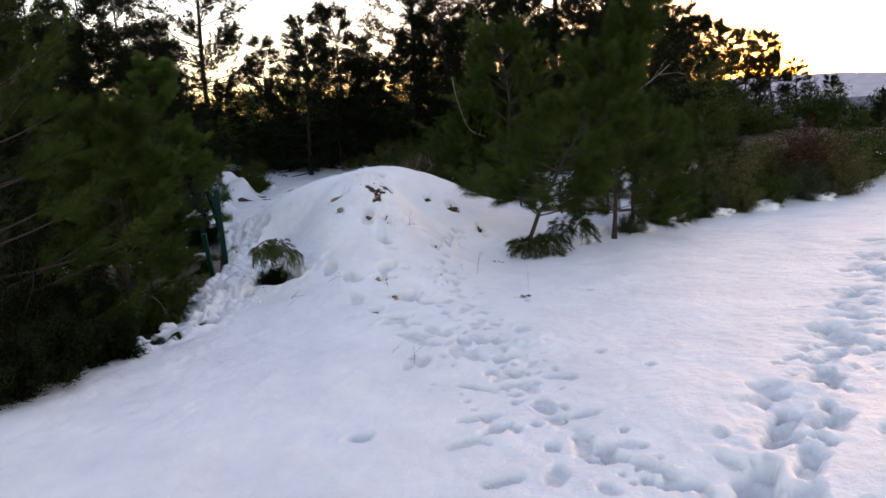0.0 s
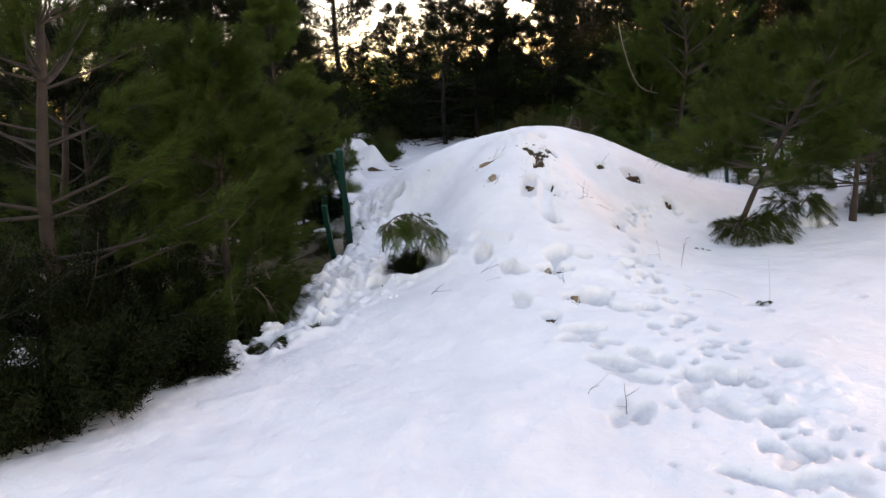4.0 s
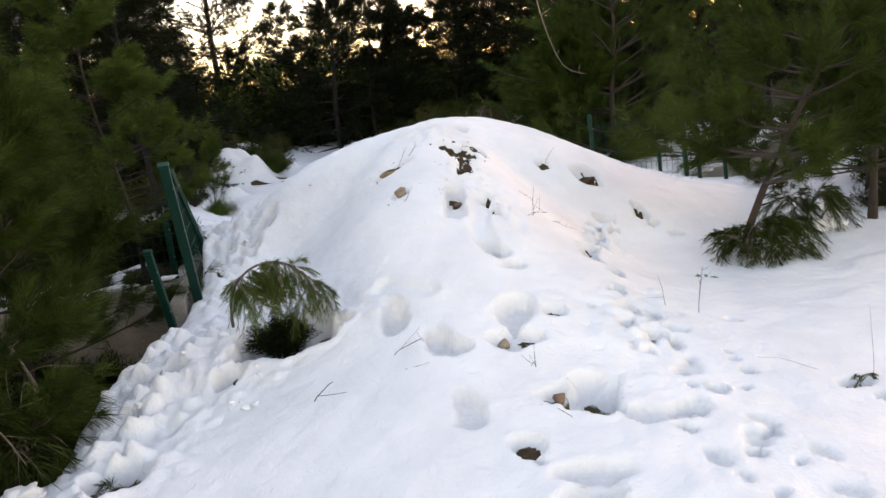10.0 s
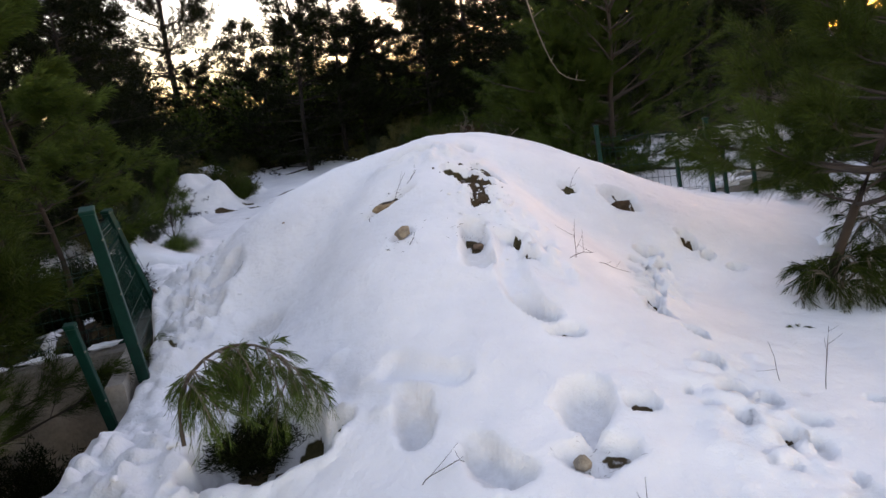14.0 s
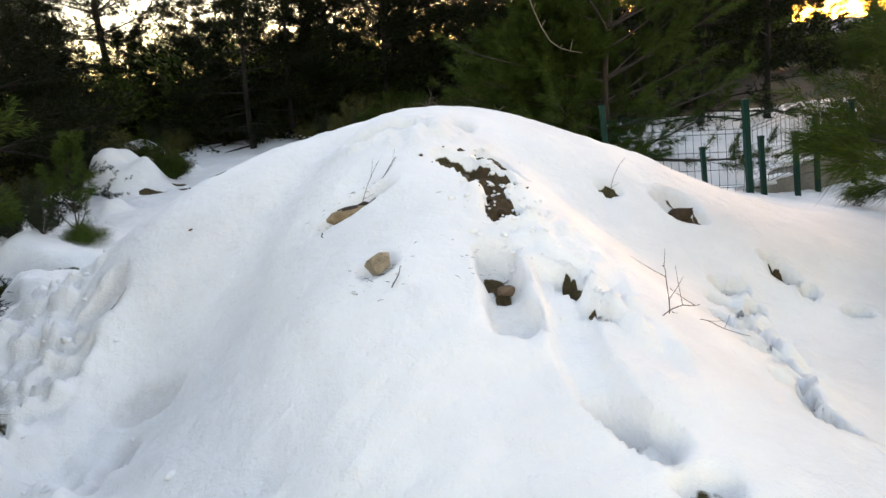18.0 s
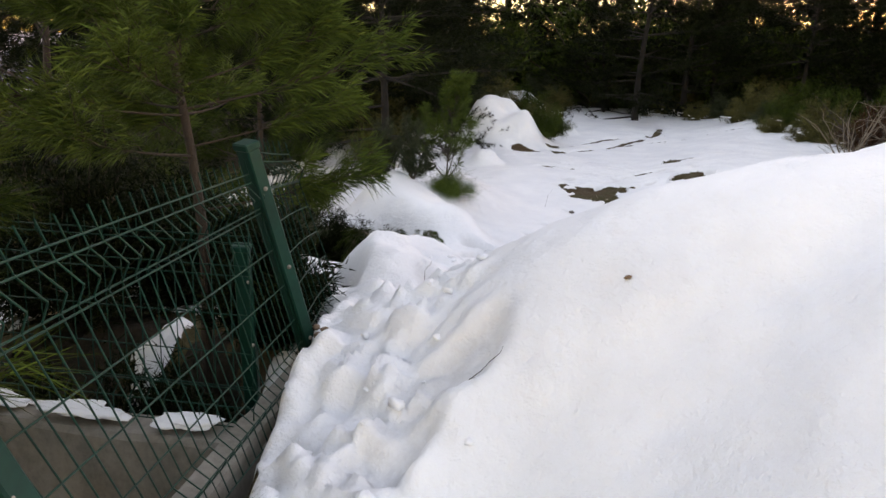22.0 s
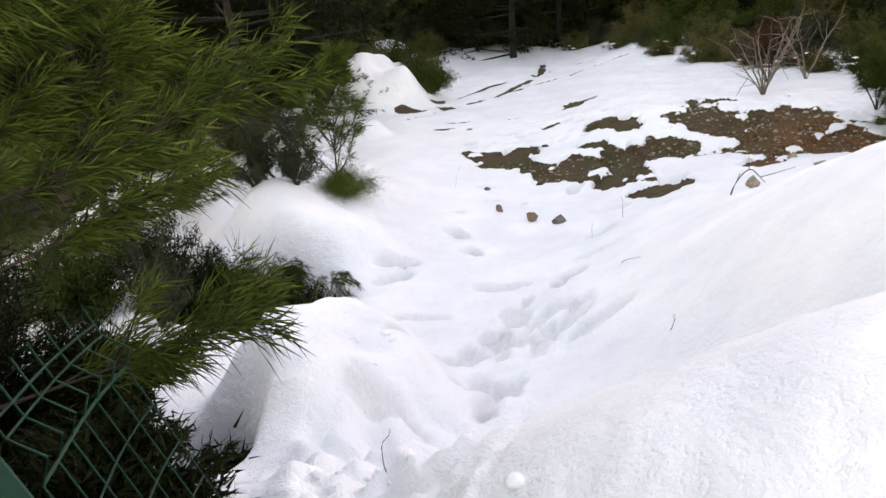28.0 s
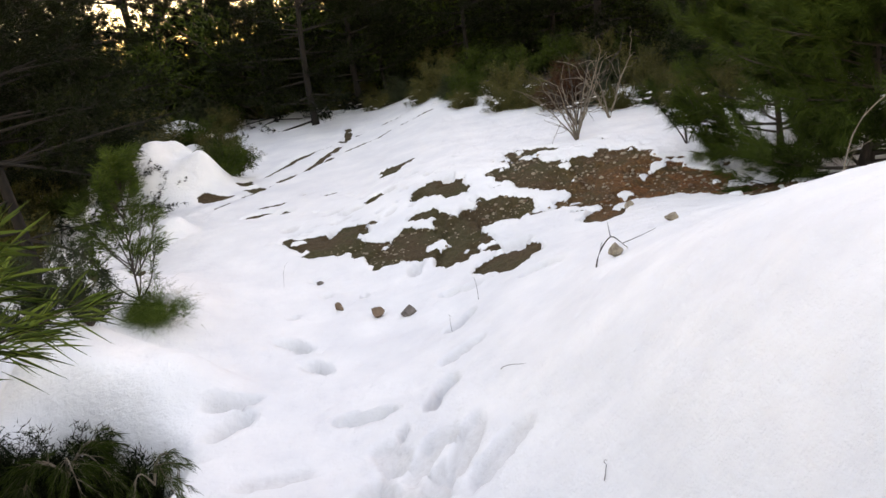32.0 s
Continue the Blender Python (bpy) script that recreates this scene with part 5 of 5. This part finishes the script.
for k, (x, y, a) in enumerate(((1.70, 9.59, 0.22), (2.04, 10.32, 0.25), (1.47, 9.86, 0.2), (2.75, 10.5, 0.25), (3.5, 11.3, 0.25), (4.4, 11.9, 0.28), (5.3, 12.4, 0.3), (6.6, 13.2, 0.3))):
    snow_cap(x, y, land(x, y), (a, a * 0.7, a * 0.4), 112 + k, "lump of snow under the field-edge shrubs", 40 * k)

# snow lying on the shrubs along the clearing's far edge
def on_shrubs(g):
    f = g.random()
    return -5.0 + 6.0 * f + g.normal() * 0.2, 27.5 - 8.8 * f ** 0.8 + g.normal() * 0.35, 0.015 + 0.045 * g.random() ** 2


flakes = [lump_mesh("clod", SNOW, 45 + k, (1, 0.7, 0.22), 0.8, 2) for k in range(4)]
scatter("snow_clods", flakes, 130, on_shrubs, "thin ragged snow lying on the low shrubs", "snow", 12, 0.2)


def litter_spots(g):
    x, y = ((-1.49, 9.0), (-1.39, 8.46), (-0.98, 9.0), (-1.02, 8.46), (-0.70, 6.88), (-0.41, 6.43))[int(g.integers(6))]
    return x + g.normal() * 0.07, y + g.normal() * 0.05, 0.0


def needle_litter(count, seed):
    """Fallen brown needles, too fine to count."""
    g = np.random.default_rng(seed)
    p = np.array([litter_spots(g)[:2] for _ in range(count)])
    z = np.array([ground_z(a, b) for a, b in p]) + 0.004
    way = unit(g.normal(size=(count, 3)) * np.array([1, 1, 0.15]))
    co, tr = blades(np.column_stack([p, z]), way, 0.012 + 0.022 * g.random(count), np.full(count, 0.0010), g)
    co[:, 2] += 0.003
    me = mesh_from(co, tr, "needle_litter")
    me.materials.append(NEEDLE_DRY)
    return tagged(new("needle_litter", me), "fallen brown pine needles on the snow", "needles", kind="stuff")


needle_litter(260, 5)

# ---- shrubs and bent branches ----
def bent_branch(x, y, z, size, seed, spread, label, tufts=16, turn=0.0, arms=4, needle=0.15):
    """A pine branch bowed down by snow: arching stems with long hanging needles."""
    g = np.random.default_rng(seed)
    root = thing("bent_pine_branch", label, "branch", at=(x, y, z))
    root.rotation_euler = (0, 0, radians(turn))
    s = np.linspace(0, 1, 9)
    paths = []
    for k in range(arms):
        a = radians(-90 + (k - (arms - 1) / 2) * spread / max(arms - 1, 1)) + g.normal() * 0.15
        ln = size * (0.8 + 0.4 * g.random())
        p = np.zeros((9, 3))
        p[:, 0], p[:, 1] = np.cos(a) * s * ln, np.sin(a) * s * ln * 0.7
        p[:, 2] = size * (0.75 * np.sin(s * 2.5) * (0.8 + 0.3 * g.random()) - 0.55 * s**2)
        paths.append(p)
        co, qu = tubes(p[None], (0.011 * (1 - 0.7 * s) * (size / 0.4))[None], 6)
        me = mesh_from(co, qu, "stem")
        me.materials.append(BARK_GREY)
        new("stem", me).parent = root
    paths = np.array(paths)
    hang(root, paths, tufts, g, needle, size)
    return root


def hang(root, paths, tufts, g, needle, size, foliage=None):
    """Limp shoots along the stems, each a brush of fine needles."""
    arms = len(paths)
    n = arms * tufts
    ai = np.repeat(np.arange(arms), tufts)
    f = 0.15 + 0.85 * g.random(n)
    last = paths.shape[1] - 1
    k = np.minimum((f * last).astype(int), last - 1)
    at = paths[ai, k] + (paths[ai, k + 1] - paths[ai, k]) * (f * last - k)[:, None]
    along = unit(paths[ai, k + 1] - paths[ai, k])
    ln = needle * (0.7 + 0.7 * g.random(n))
    s = np.linspace(0, 1, 6)
    way = unit(along * 0.7 + 0.75 * unit(g.normal(size=(n, 3))) + np.array([0, -0.15, 0.05]))
    sh = at[:, None] + way[:, None] * (s * ln[:, None])[..., None]
    sh[..., 2] -= 0.55 * s**2 * ln[:, None]
    co, qu = tubes(sh, np.full((n, 6), 0.0016) * (1.3 - s), 3)
    me = mesh_from(co, qu, "shoot_work")
    me.materials.append(BARK_GREY)
    work = tagged(new("shoot_work", me), kind="stuff")
    work.parent = root
    per = 46
    m = n * per
    ni = np.repeat(np.arange(n), per)
    q = 0.15 + 0.85 * g.random(m)
    j = np.minimum((q * 5).astype(int), 4)
    start = sh[ni, j] + (sh[ni, j + 1] - sh[ni, j]) * (q * 5 - j)[:, None]
    tang = unit(sh[ni, j + 1] - sh[ni, j])
    nway = unit(tang + 0.55 * unit(g.normal(size=(m, 3))) + np.array([0, 0, -0.12]))
    co, tr = blades(start, nway, 0.55 * needle * (0.6 + 0.6 * g.random(m)), np.full(m, 0.0015), g)
    me = mesh_from(co, tr, "needles")
    me.materials.append(foliage or NEEDLE)
    new("needles", me).parent = root


def arched_branch(points, label, shoots, needle, seed, thick=0.008):
    """One bowed stem along a few points, with side stems and hanging shoots on its far part."""
    g = np.random.default_rng(seed)
    root = thing("bent_pine_branch", label, "branch", at=points[0])
    p = np.array(points, float) - np.array(points[0])
    t = np.linspace(0, len(p) - 1, 15)
    k = np.minimum(t.astype(int), len(p) - 2)
    q = p[k] + (p[k + 1] - p[k]) * (t - k)[:, None]
    q[1:-1] = (q[:-2] + 2 * q[1:-1] + q[2:]) / 4
    co, qu = tubes(q[None], (thick * np.linspace(1, 0.4, 15))[None], 7)
    me = mesh_from(co, qu, "stem")
    me.materials.append(BARK_STEM)
    new("stem", me).parent = root
    sides = []
    for n in range(26):
        a = q[4 + n % 11]
        d = np.array([0.35 + g.normal() * 0.45, -0.30 + 0.45 * g.normal(), 0.20 + 0.30 * g.random()])
        s = np.linspace(0, 1, 9)[:, None]
        ln = 0.08 + 0.16 * g.random()
        sides.append(a + s * d * ln * 0.6 + s**2 * np.array([0.1 * ln * g.normal(), 0, -ln * (0.6 + 0.5 * g.random())]))
        co, qu = tubes(sides[-1][None], (0.004 * np.linspace(1, 0.5, 9))[None], 5)
        me = mesh_from(co, qu, "side_stem")
        me.materials.append(BARK_GREY)
        new("side_stem", me).parent = root
    hang(root, np.array(sides), shoots, g, needle, 0.3, NEEDLE_FRESH)
    return root


arched_branch([(-2.14, 7.06, 0.56), (-2.155, 7.10, 0.67), (-2.135, 7.16, 0.76), (-2.08, 7.24, 0.82), (-2.00, 7.31, 0.84), (-1.91, 7.35, 0.82), (-1.83, 7.36, 0.76), (-1.78, 7.33, 0.68)], "green pine branch bowed over in a brown arch under the snow", 9, 0.09, 3)
bent_branch(-2.40, 6.20, ground_z(-2.40, 6.20) + 0.06, 0.12, 2, 150, "small pine tuft pushing through the snow", 8, 20, 3, 0.10)
bent_branch(-2.68, 5.84, ground_z(-2.68, 5.84) + 0.06, 0.14, 3, 150, "hanging pine tuft at the snow's edge", 9, 0, 3, 0.13)
bent_branch(-3.12, 6.22, ground_z(-3.12, 6.22) + 0.38, 0.30, 4, 160, "hanging pine tuft at the snow's edge", 12, 0, 4, 0.17)
bent_branch(-2.92, 6.40, ground_z(-2.92, 6.40) + 0.24, 0.18, 5, 170, "low pine branch hanging over the snow", 12, 10, 4, 0.15)
bent_branch(0.98, 8.80, ground_z(0.98, 8.80) + 0.03, 0.26, 6, 240, "low pine tuft at the foot of the leaning pine", 14, 0, 6, 0.15)
bent_branch(1.16, 8.87, ground_z(1.16, 8.87) + 0.05, 0.28, 7, 220, "low pine tuft at the foot of the leaning pine", 14, 10, 6, 0.16)
bent_branch(1.64, 9.49, ground_z(1.64, 9.49) + 0.11, 0.30, 8, 220, "drooping pine branch over the field's edge", 14, 0, 6, 0.16)
bent_branch(0.55, 8.37, ground_z(0.55, 8.37) - 0.04, 0.07, 9, 260, "small green tuft in the snow", 6, 0, 4, 0.05)
bent_branch(0.76, 6.62, ground_z(0.76, 6.62) + 0.01, 0.05, 10, 260, "small green tuft in a thawed hole", 5, 0, 4, 0.045)
bent_branch(-4.18, 12.30, ground_z(-4.18, 12.30) + 0.21, 0.16, 13, 150, "small pine sprig poking out of the snow", 8, 60, 3, 0.09)
bent_branch(-4.90, 12.95, ground_z(-4.90, 12.95) + 0.52, 0.24, 14, 170, "dark pine branches hollowed under the snow", 14, 40, 5, 0.14)
bent_branch(-4.14, 10.85, ground_z(-4.14, 10.85) + 0.30, 0.20, 15, 170, "dark pine branches hollowed under the snow", 12, 40, 5, 0.14)

# bushes behind the fence, needle colour darkened for the shade there
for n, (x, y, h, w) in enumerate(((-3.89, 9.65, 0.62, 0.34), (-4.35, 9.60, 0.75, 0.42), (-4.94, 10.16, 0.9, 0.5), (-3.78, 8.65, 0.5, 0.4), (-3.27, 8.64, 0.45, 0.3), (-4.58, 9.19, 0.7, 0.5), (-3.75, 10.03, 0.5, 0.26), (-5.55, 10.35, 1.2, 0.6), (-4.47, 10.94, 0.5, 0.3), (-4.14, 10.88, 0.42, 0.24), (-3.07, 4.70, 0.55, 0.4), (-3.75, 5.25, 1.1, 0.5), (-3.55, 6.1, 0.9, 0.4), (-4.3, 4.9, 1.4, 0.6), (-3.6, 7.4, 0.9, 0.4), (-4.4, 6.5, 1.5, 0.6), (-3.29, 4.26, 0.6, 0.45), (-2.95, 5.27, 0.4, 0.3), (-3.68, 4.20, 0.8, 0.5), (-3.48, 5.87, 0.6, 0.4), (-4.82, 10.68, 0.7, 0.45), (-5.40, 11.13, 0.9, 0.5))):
    place(bush("dark_bush", np.random.default_rng(90 + n), h, w, 34, 70, 8, 0.05, 0.009, NEEDLE_SHADE, BARK_DARK, "dense bush coloured dark for the shade of young pines", 0.2), x, y, 60 * n)

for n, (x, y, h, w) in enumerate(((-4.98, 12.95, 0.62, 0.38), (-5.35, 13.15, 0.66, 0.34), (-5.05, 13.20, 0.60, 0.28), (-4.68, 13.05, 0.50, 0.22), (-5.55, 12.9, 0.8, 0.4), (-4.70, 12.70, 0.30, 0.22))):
    place(bush("dark_bush", np.random.default_rng(110 + n), h, w, 34, 70, 8, 0.045, 0.007, NEEDLE_SHADE, BARK_DARK, "bush hollowed under the snow, coloured dark for its shade", 0.2), x, y, 60 * n)

place(bush("dark_bush", np.random.default_rng(120), 0.26, 0.2, 20, 60, 8, 0.035, 0.005, NEEDLE_SHADE, BARK_DARK, "dark needles added to fill the shaded hollow under a bowed branch", 0.2), -2.01, 7.45, 0, 1.0, 0.15)

place(bush("pine_tuft", np.random.default_rng(121), 0.20, 0.24, 30, 30, 10, 0.085, 0.0022, NEEDLE_MID, BARK_DARK, "dense green needles at the foot of a pine sapling", 0.2), -4.96, 14.60, 0)
# by the track
r = np.random.default_rng(41)
place(conifer("pine_sapling", r, 1.05, 0.30, 0.06, 24, 6, 5, 13, 0.085, 0.0018, -0.55, (0.10, 0.0), 0.010, NEEDLE_MID, BARK_DARK, "fresh green pine sapling standing in the snow", 0.13), -5.06, 14.66, 0, 1.0, 0.08)
place(bush("juniper_bush", np.random.default_rng(44), 0.72, 0.32, 16, 70, 7, 0.022, 0.0032, JUNIPER, BARK_DARK, "dark grey-green juniper with upright sprigs beside a snow hollow", 0.5), -5.15, 12.2, 0)
place(bush("juniper_bush", np.random.default_rng(42), 0.62, 0.26, 14, 110, 8, 0.026, 0.0050, JUNIPER, BARK_DARK, "dark grey-green juniper with upright sprigs in the snow", 0.4), -5.13, 14.02, 0)
place(bush("juniper_bush", np.random.default_rng(43), 0.66, 0.34, 18, 100, 8, 0.026, 0.0050, JUNIPER, BARK_DARK, "dark grey-green juniper beside the snow cushion", 0.4), -5.45, 14.0, 0)
SHRUBS = [bush("shrub", np.random.default_rng(50 + k), 0.9, 0.7, 34, 60, 7, 0.055, 0.013, (OLIVE, JUNIPER, OLIVE, NEEDLE)[k], BARK_DARK,
               ("olive-green shrub at the clearing's edge", "dark grey-green shrub dusted with snow", "tall olive shrub beside the track", "dark-green shrub at the wood's edge")[k], 0.3) for k in range(4)]
SHRUB_AT = [(-6.02, 20.95, 3, 0.75), (-7.62, 19.2, 3, 0.5), (-8.30, 19.6, 2, 1.3), (-7.85, 21.90, 1, 1.2), (-7.59, 24.87, 3, 1.0), (-8.82, 23.82, 2, 1.9), (-9.66, 26.85, 0, 1.4), (-8.34, 28.35, 1, 1.1), (-7.58, 31.61, 3, 1.2), (-9.92, 22.35, 3, 1.6),
             (-6.11, 12.76, 3, 0.8), (-7.60, 17.7, 0, 0.9), (-6.45, 33.32, 0, 1.3), (-5.48, 29.71, 0, 1.0), (-4.48, 28.47, 2, 1.2), (-3.59, 26.92, 1, 1.0), (-2.71, 25.44, 0, 1.3),
            (-2.09, 24.27, 3, 1.1), (-1.47, 23.48, 0, 1.2), (-0.86, 22.54, 2, 0.9), (-0.13, 22.40, 1, 1.1), (0.60, 22.13, 0, 1.2), (1.21, 21.13, 3, 1.0), (-2.63, 27.76, 2, 1.5), (-1.01, 25.64, 3, 1.4), (0.47, 24.71, 0, 1.4), (1.71, 23.79, 1, 1.2),
            (-4.17, 31.03, 3, 1.6), (-0.48, 21.01, 1, 0.7), (0.19, 20.16, 3, 0.7), (2.55, 21.07, 0, 1.2), (3.25, 11.3, 3, 0.6), (4.10, 11.8, 1, 0.7), (4.80, 12.2, 0, 0.75), (5.60, 12.7, 3, 0.8), (6.40, 13.2, 1, 0.8), (7.30, 13.8, 0, 0.9),
            (5.00, 13.4, 2, 1.2), (6.20, 14.4, 0, 1.4), (7.90, 15.2, 2, 1.4), (8.90, 15.9, 3, 1.3), (3.55, 12.0, 3, 0.8), (10.2, 16.8, 0, 1.4), (2.55, 10.2, 1, 0.4), (-5.18, 31.88, 3, 1.5), (-3.27, 29.15, 3, 1.5), (-1.88, 26.82, 3, 1.5), (-0.02, 25.66, 3, 1.5), (1.47, 25.97, 3, 1.4), (-7.12, 35.25, 3, 1.6), (-1.33, 21.82, 0, 0.8), (0.36, 20.60, 0, 0.8), (-2.45, 24.49, 1, 0.8), (-9.15, 32.76, 3, 1.6), (-10.83, 31.19, 0, 1.7), (-11.18, 26.62, 3, 1.8), (-5.07, 28.03, 0, 0.7), (-4.07, 26.64, 2, 0.8), (-3.07, 24.98, 0, 0.7), (-2.31, 23.16, 2, 0.7), (-1.69, 22.02, 0, 0.8), (-1.08, 21.41, 0, 0.6), (-0.35, 20.22, 2, 0.7), (0.37, 19.41, 0, 0.6), (0.85, 19.18, 2, 0.7), (-6.30, 22.2, 0, 0.7), (-6.99, 24.09, 2, 0.7), (-7.58, 26.88, 0, 0.8), (-8.1, 18.6, 1, 0.7), (-7.01, 29.37, 0, 0.8)]
for n, (x, y, k, s) in enumerate(SHRUB_AT):
    tagged(tree_copy(SHRUBS[k], x, y, 57.0 * n, s * (0.68 if y > 19.5 and x > -6.0 else 1.0), 0.08), group="shrubs round the clearing")
for n in range(34):
    x, y = spot(-0.80 + 0.040 * n, 34.0 + 3.0 * math.sin(n * 2.1))
    tagged(tree_copy(SHRUBS[3], x, y, 57.0 * n, (3.6 if n < 28 else 1.7) + 0.7 * math.sin(n * 3.7), 0.2), group="shrubs round the clearing")
for k, ob in enumerate(SHRUBS):
    place(ob, 4.6 + 1.4 * k, 15.4 + 0.6 * k, 0, 1.2, 0.08)
    tagged(ob, group="shrubs round the clearing")
for n, (x, y, s) in enumerate(((6.8, 14.2, 1.6), (-0.85, 21.0, 0.9))):
    place(bush("dry_shrub", np.random.default_rng(80 + n), 0.9, 0.6, 44, 40, 5, 0.06, 0.010, NEEDLE_DRY, BARK_DARK, "rust-brown leafless shrub at the clearing's edge", 0.3), x, y, 40 * n, s)


def bare_shrub(x, y, height, seed, label, stems=7, mat=None):
    """A leafless shrub: forking stems and twigs."""
    g = np.random.default_rng(seed)
    root = thing("bare_shrub", label, "shrub", at=(x, y, ground_z(x, y) - 0.03))
    for k in range(stems):
        a = 6.28 * k / stems + g.normal() * 0.3
        ln = height * (0.6 + 0.5 * g.random())
        s = np.linspace(0, 1, 8)
        out = 0.35 + 0.3 * g.random()
        p = np.stack([np.cos(a) * out * ln * s**1.2, np.sin(a) * out * ln * s**1.2, ln * s * 0.9], -1) + g.normal(size=(8, 3)) * 0.012 * height * s[:, None]
        co, qu = tubes(p[None], (0.011 * height * (1 - 0.75 * s))[None], 6)
        me = mesh_from(co, qu, "stem")
        me.materials.append(mat or BARK_GREY)
        st = new("stem", me)
        st.parent = root
        tw = []
        for j in range(9):
            b = p[2 + j % 6]
            d = unit((np.array([np.cos(a), np.sin(a), 0.8]) + g.normal(size=3) * 0.7)[None])[0]
            l2 = height * (0.14 + 0.2 * g.random())
            tw.append(b + np.outer(np.linspace(0, 1, 5), d * l2) + g.normal(size=(5, 3)) * 0.008 * height)
        tw = np.array(tw)
        co, qu = tubes(tw, np.broadcast_to(0.0038 * height * np.linspace(1, 0.4, 5), (9, 5)), 4)
        me = mesh_from(co, qu, "twig_work")
        me.materials.append(mat or BARK_GREY)
        t2 = tagged(new("twig_work", me), kind="stuff")
        t2.parent = st
    return root


bare_shrub(-1.30, 18.2, 1.0, 1, "leafless grey shrub on the thawed bank", 8)
bare_shrub(-0.42, 17.1, 0.75, 2, "thin leafless sapling at the bank's edge", 4, BARK_DARK)
bare_shrub(-0.64, 19.41, 1.3, 3, "tall leafless grey shrub with forked tips", 3)
bare_shrub(-1.11, 19.21, 1.1, 4, "leafless shrub behind the heap", 5, BARK_DARK)


def dead_stem(points, r, label, seed):
    """A pale dead branch with a few side shoots."""
    return twig(points, r, label, BARK_GREY, 6, seed)


dead_stem([(0.02, 14.6, 2.95), (0.10, 14.5, 2.45), (0.29, 14.46, 1.84), (0.62, 14.4, 1.74)], 0.020, "pale bare branch in front of a broad pine", 1)
dead_stem([(-0.75, 13.6, 0.6), (-0.65, 13.6, 1.1), (-0.35, 13.5, 1.32)], 0.012, "pale bare branch behind the heap", 2)


def dead_branch(stem, shoots, label):
    """A pale dead branch with thin curling shoots."""
    root = thing("dead_branch", label, "branch")
    for name, pts, r in [("stem", stem, 0.013)] + [("shoot", p, 0.0042) for p in shoots]:
        p = np.array(pts, float)
        t = np.linspace(0, len(p) - 1, 13)
        k = np.minimum(t.astype(int), len(p) - 2)
        q = p[k] + (p[k + 1] - p[k]) * (t - k)[:, None]
        for _ in range(3):
            q[1:-1] = (q[:-2] + 2 * q[1:-1] + q[2:]) / 4
        co, qu = tubes(q[None], (r * np.linspace(1, 0.45, 13))[None], 6)
        me = mesh_from(co, qu, name)
        me.materials.append(BARK_GREY)
        new(name, me).parent = root
    return root


dead_branch([(-2.98, 6.75, 0.22), (-3.04, 6.77, 0.37), (-3.10, 6.79, 0.51), (-3.17, 6.80, 0.65)],
            [[(-3.10, 6.79, 0.51), (-2.98, 6.75, 0.55), (-2.85, 6.81, 0.51)],
             [(-3.17, 6.80, 0.64), (-3.07, 6.82, 0.70), (-2.91, 6.89, 0.68)],
             [(-3.02, 6.71, 0.43), (-3.05, 6.68, 0.52), (-3.08, 6.65, 0.39), (-3.08, 6.65, 0.32)],
             [(-3.06, 6.67, 0.67), (-3.10, 6.63, 0.57), (-3.11, 6.62, 0.36)],
             [(-2.99, 6.74, 0.28), (-2.99, 6.67, 0.24), (-2.97, 6.63, 0.14)],
             [(-2.98, 6.75, 0.26), (-2.92, 6.74, 0.32), (-2.83, 6.77, 0.29)],
             [(-2.99, 6.74, 0.32), (-2.98, 6.70, 0.19), (-2.96, 6.68, 0.12)]],
            "pale dead branch with curling shoots at the pines' foot")

dead_branch([(2.02, 10.35, 1.78), (2.37, 10.38, 1.98), (2.67, 10.40, 2.22), (2.97, 10.42, 2.38), (3.27, 10.45, 2.62)],
            [[(2.97, 10.42, 2.38), (3.08, 10.40, 2.52), (3.22, 10.40, 2.70)],
             [(2.67, 10.40, 2.22), (2.66, 10.36, 2.08), (2.75, 10.34, 2.02)],
             [(2.40, 10.38, 2.0), (2.22, 10.34, 2.02), (2.05, 10.32, 1.96)],
             [(3.10, 10.43, 2.48), (3.32, 10.40, 2.50), (3.50, 10.40, 2.46)]],
            "pale bare forked branch in the leaning pine's crown")

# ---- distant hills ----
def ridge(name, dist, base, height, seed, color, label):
    m, nt, b = material(name + "_painted_haze", 1.0)
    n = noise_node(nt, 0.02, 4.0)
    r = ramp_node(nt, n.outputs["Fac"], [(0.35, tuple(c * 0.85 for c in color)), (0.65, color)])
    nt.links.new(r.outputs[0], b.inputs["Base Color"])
    b.inputs["Specular IOR Level"].default_value = 0.0
    a = np.linspace(-1.4, 1.6, 240)
    k = np.arange(5)
    prof = height * (0.75 + 0.5 * (rough(a * 3, a * 0, 1.0, seed, 5)))
    co = np.zeros((5, 240, 3))
    for j in k:
        t = j / 4
        d = dist * (1 + 0.25 * t)
        co[j, :, 0], co[j, :, 1] = d * np.sin(a), d * np.cos(a)
        co[j, :, 2] = base + (prof - base) * t**0.8
    i = (np.arange(4)[:, None] * 240 + np.arange(239)).ravel()
    me = mesh_from(co.reshape(-1, 3), np.stack([i, i + 1, i + 241, i + 240], 1), name)
    me.materials.append(m)
    return tagged(new(name, me), label, "hills", kind="structure")


ridge("backdrop_hills", 1900, -150, 32, 5, (0.16, 0.16, 0.19), "wooded hills across the valley, haze put into their grey colour")
ridge("backdrop_mountains", 3000, -150, 138, 11, (0.55, 0.50, 0.55), "distant mountains, evening haze put into their pale colour")
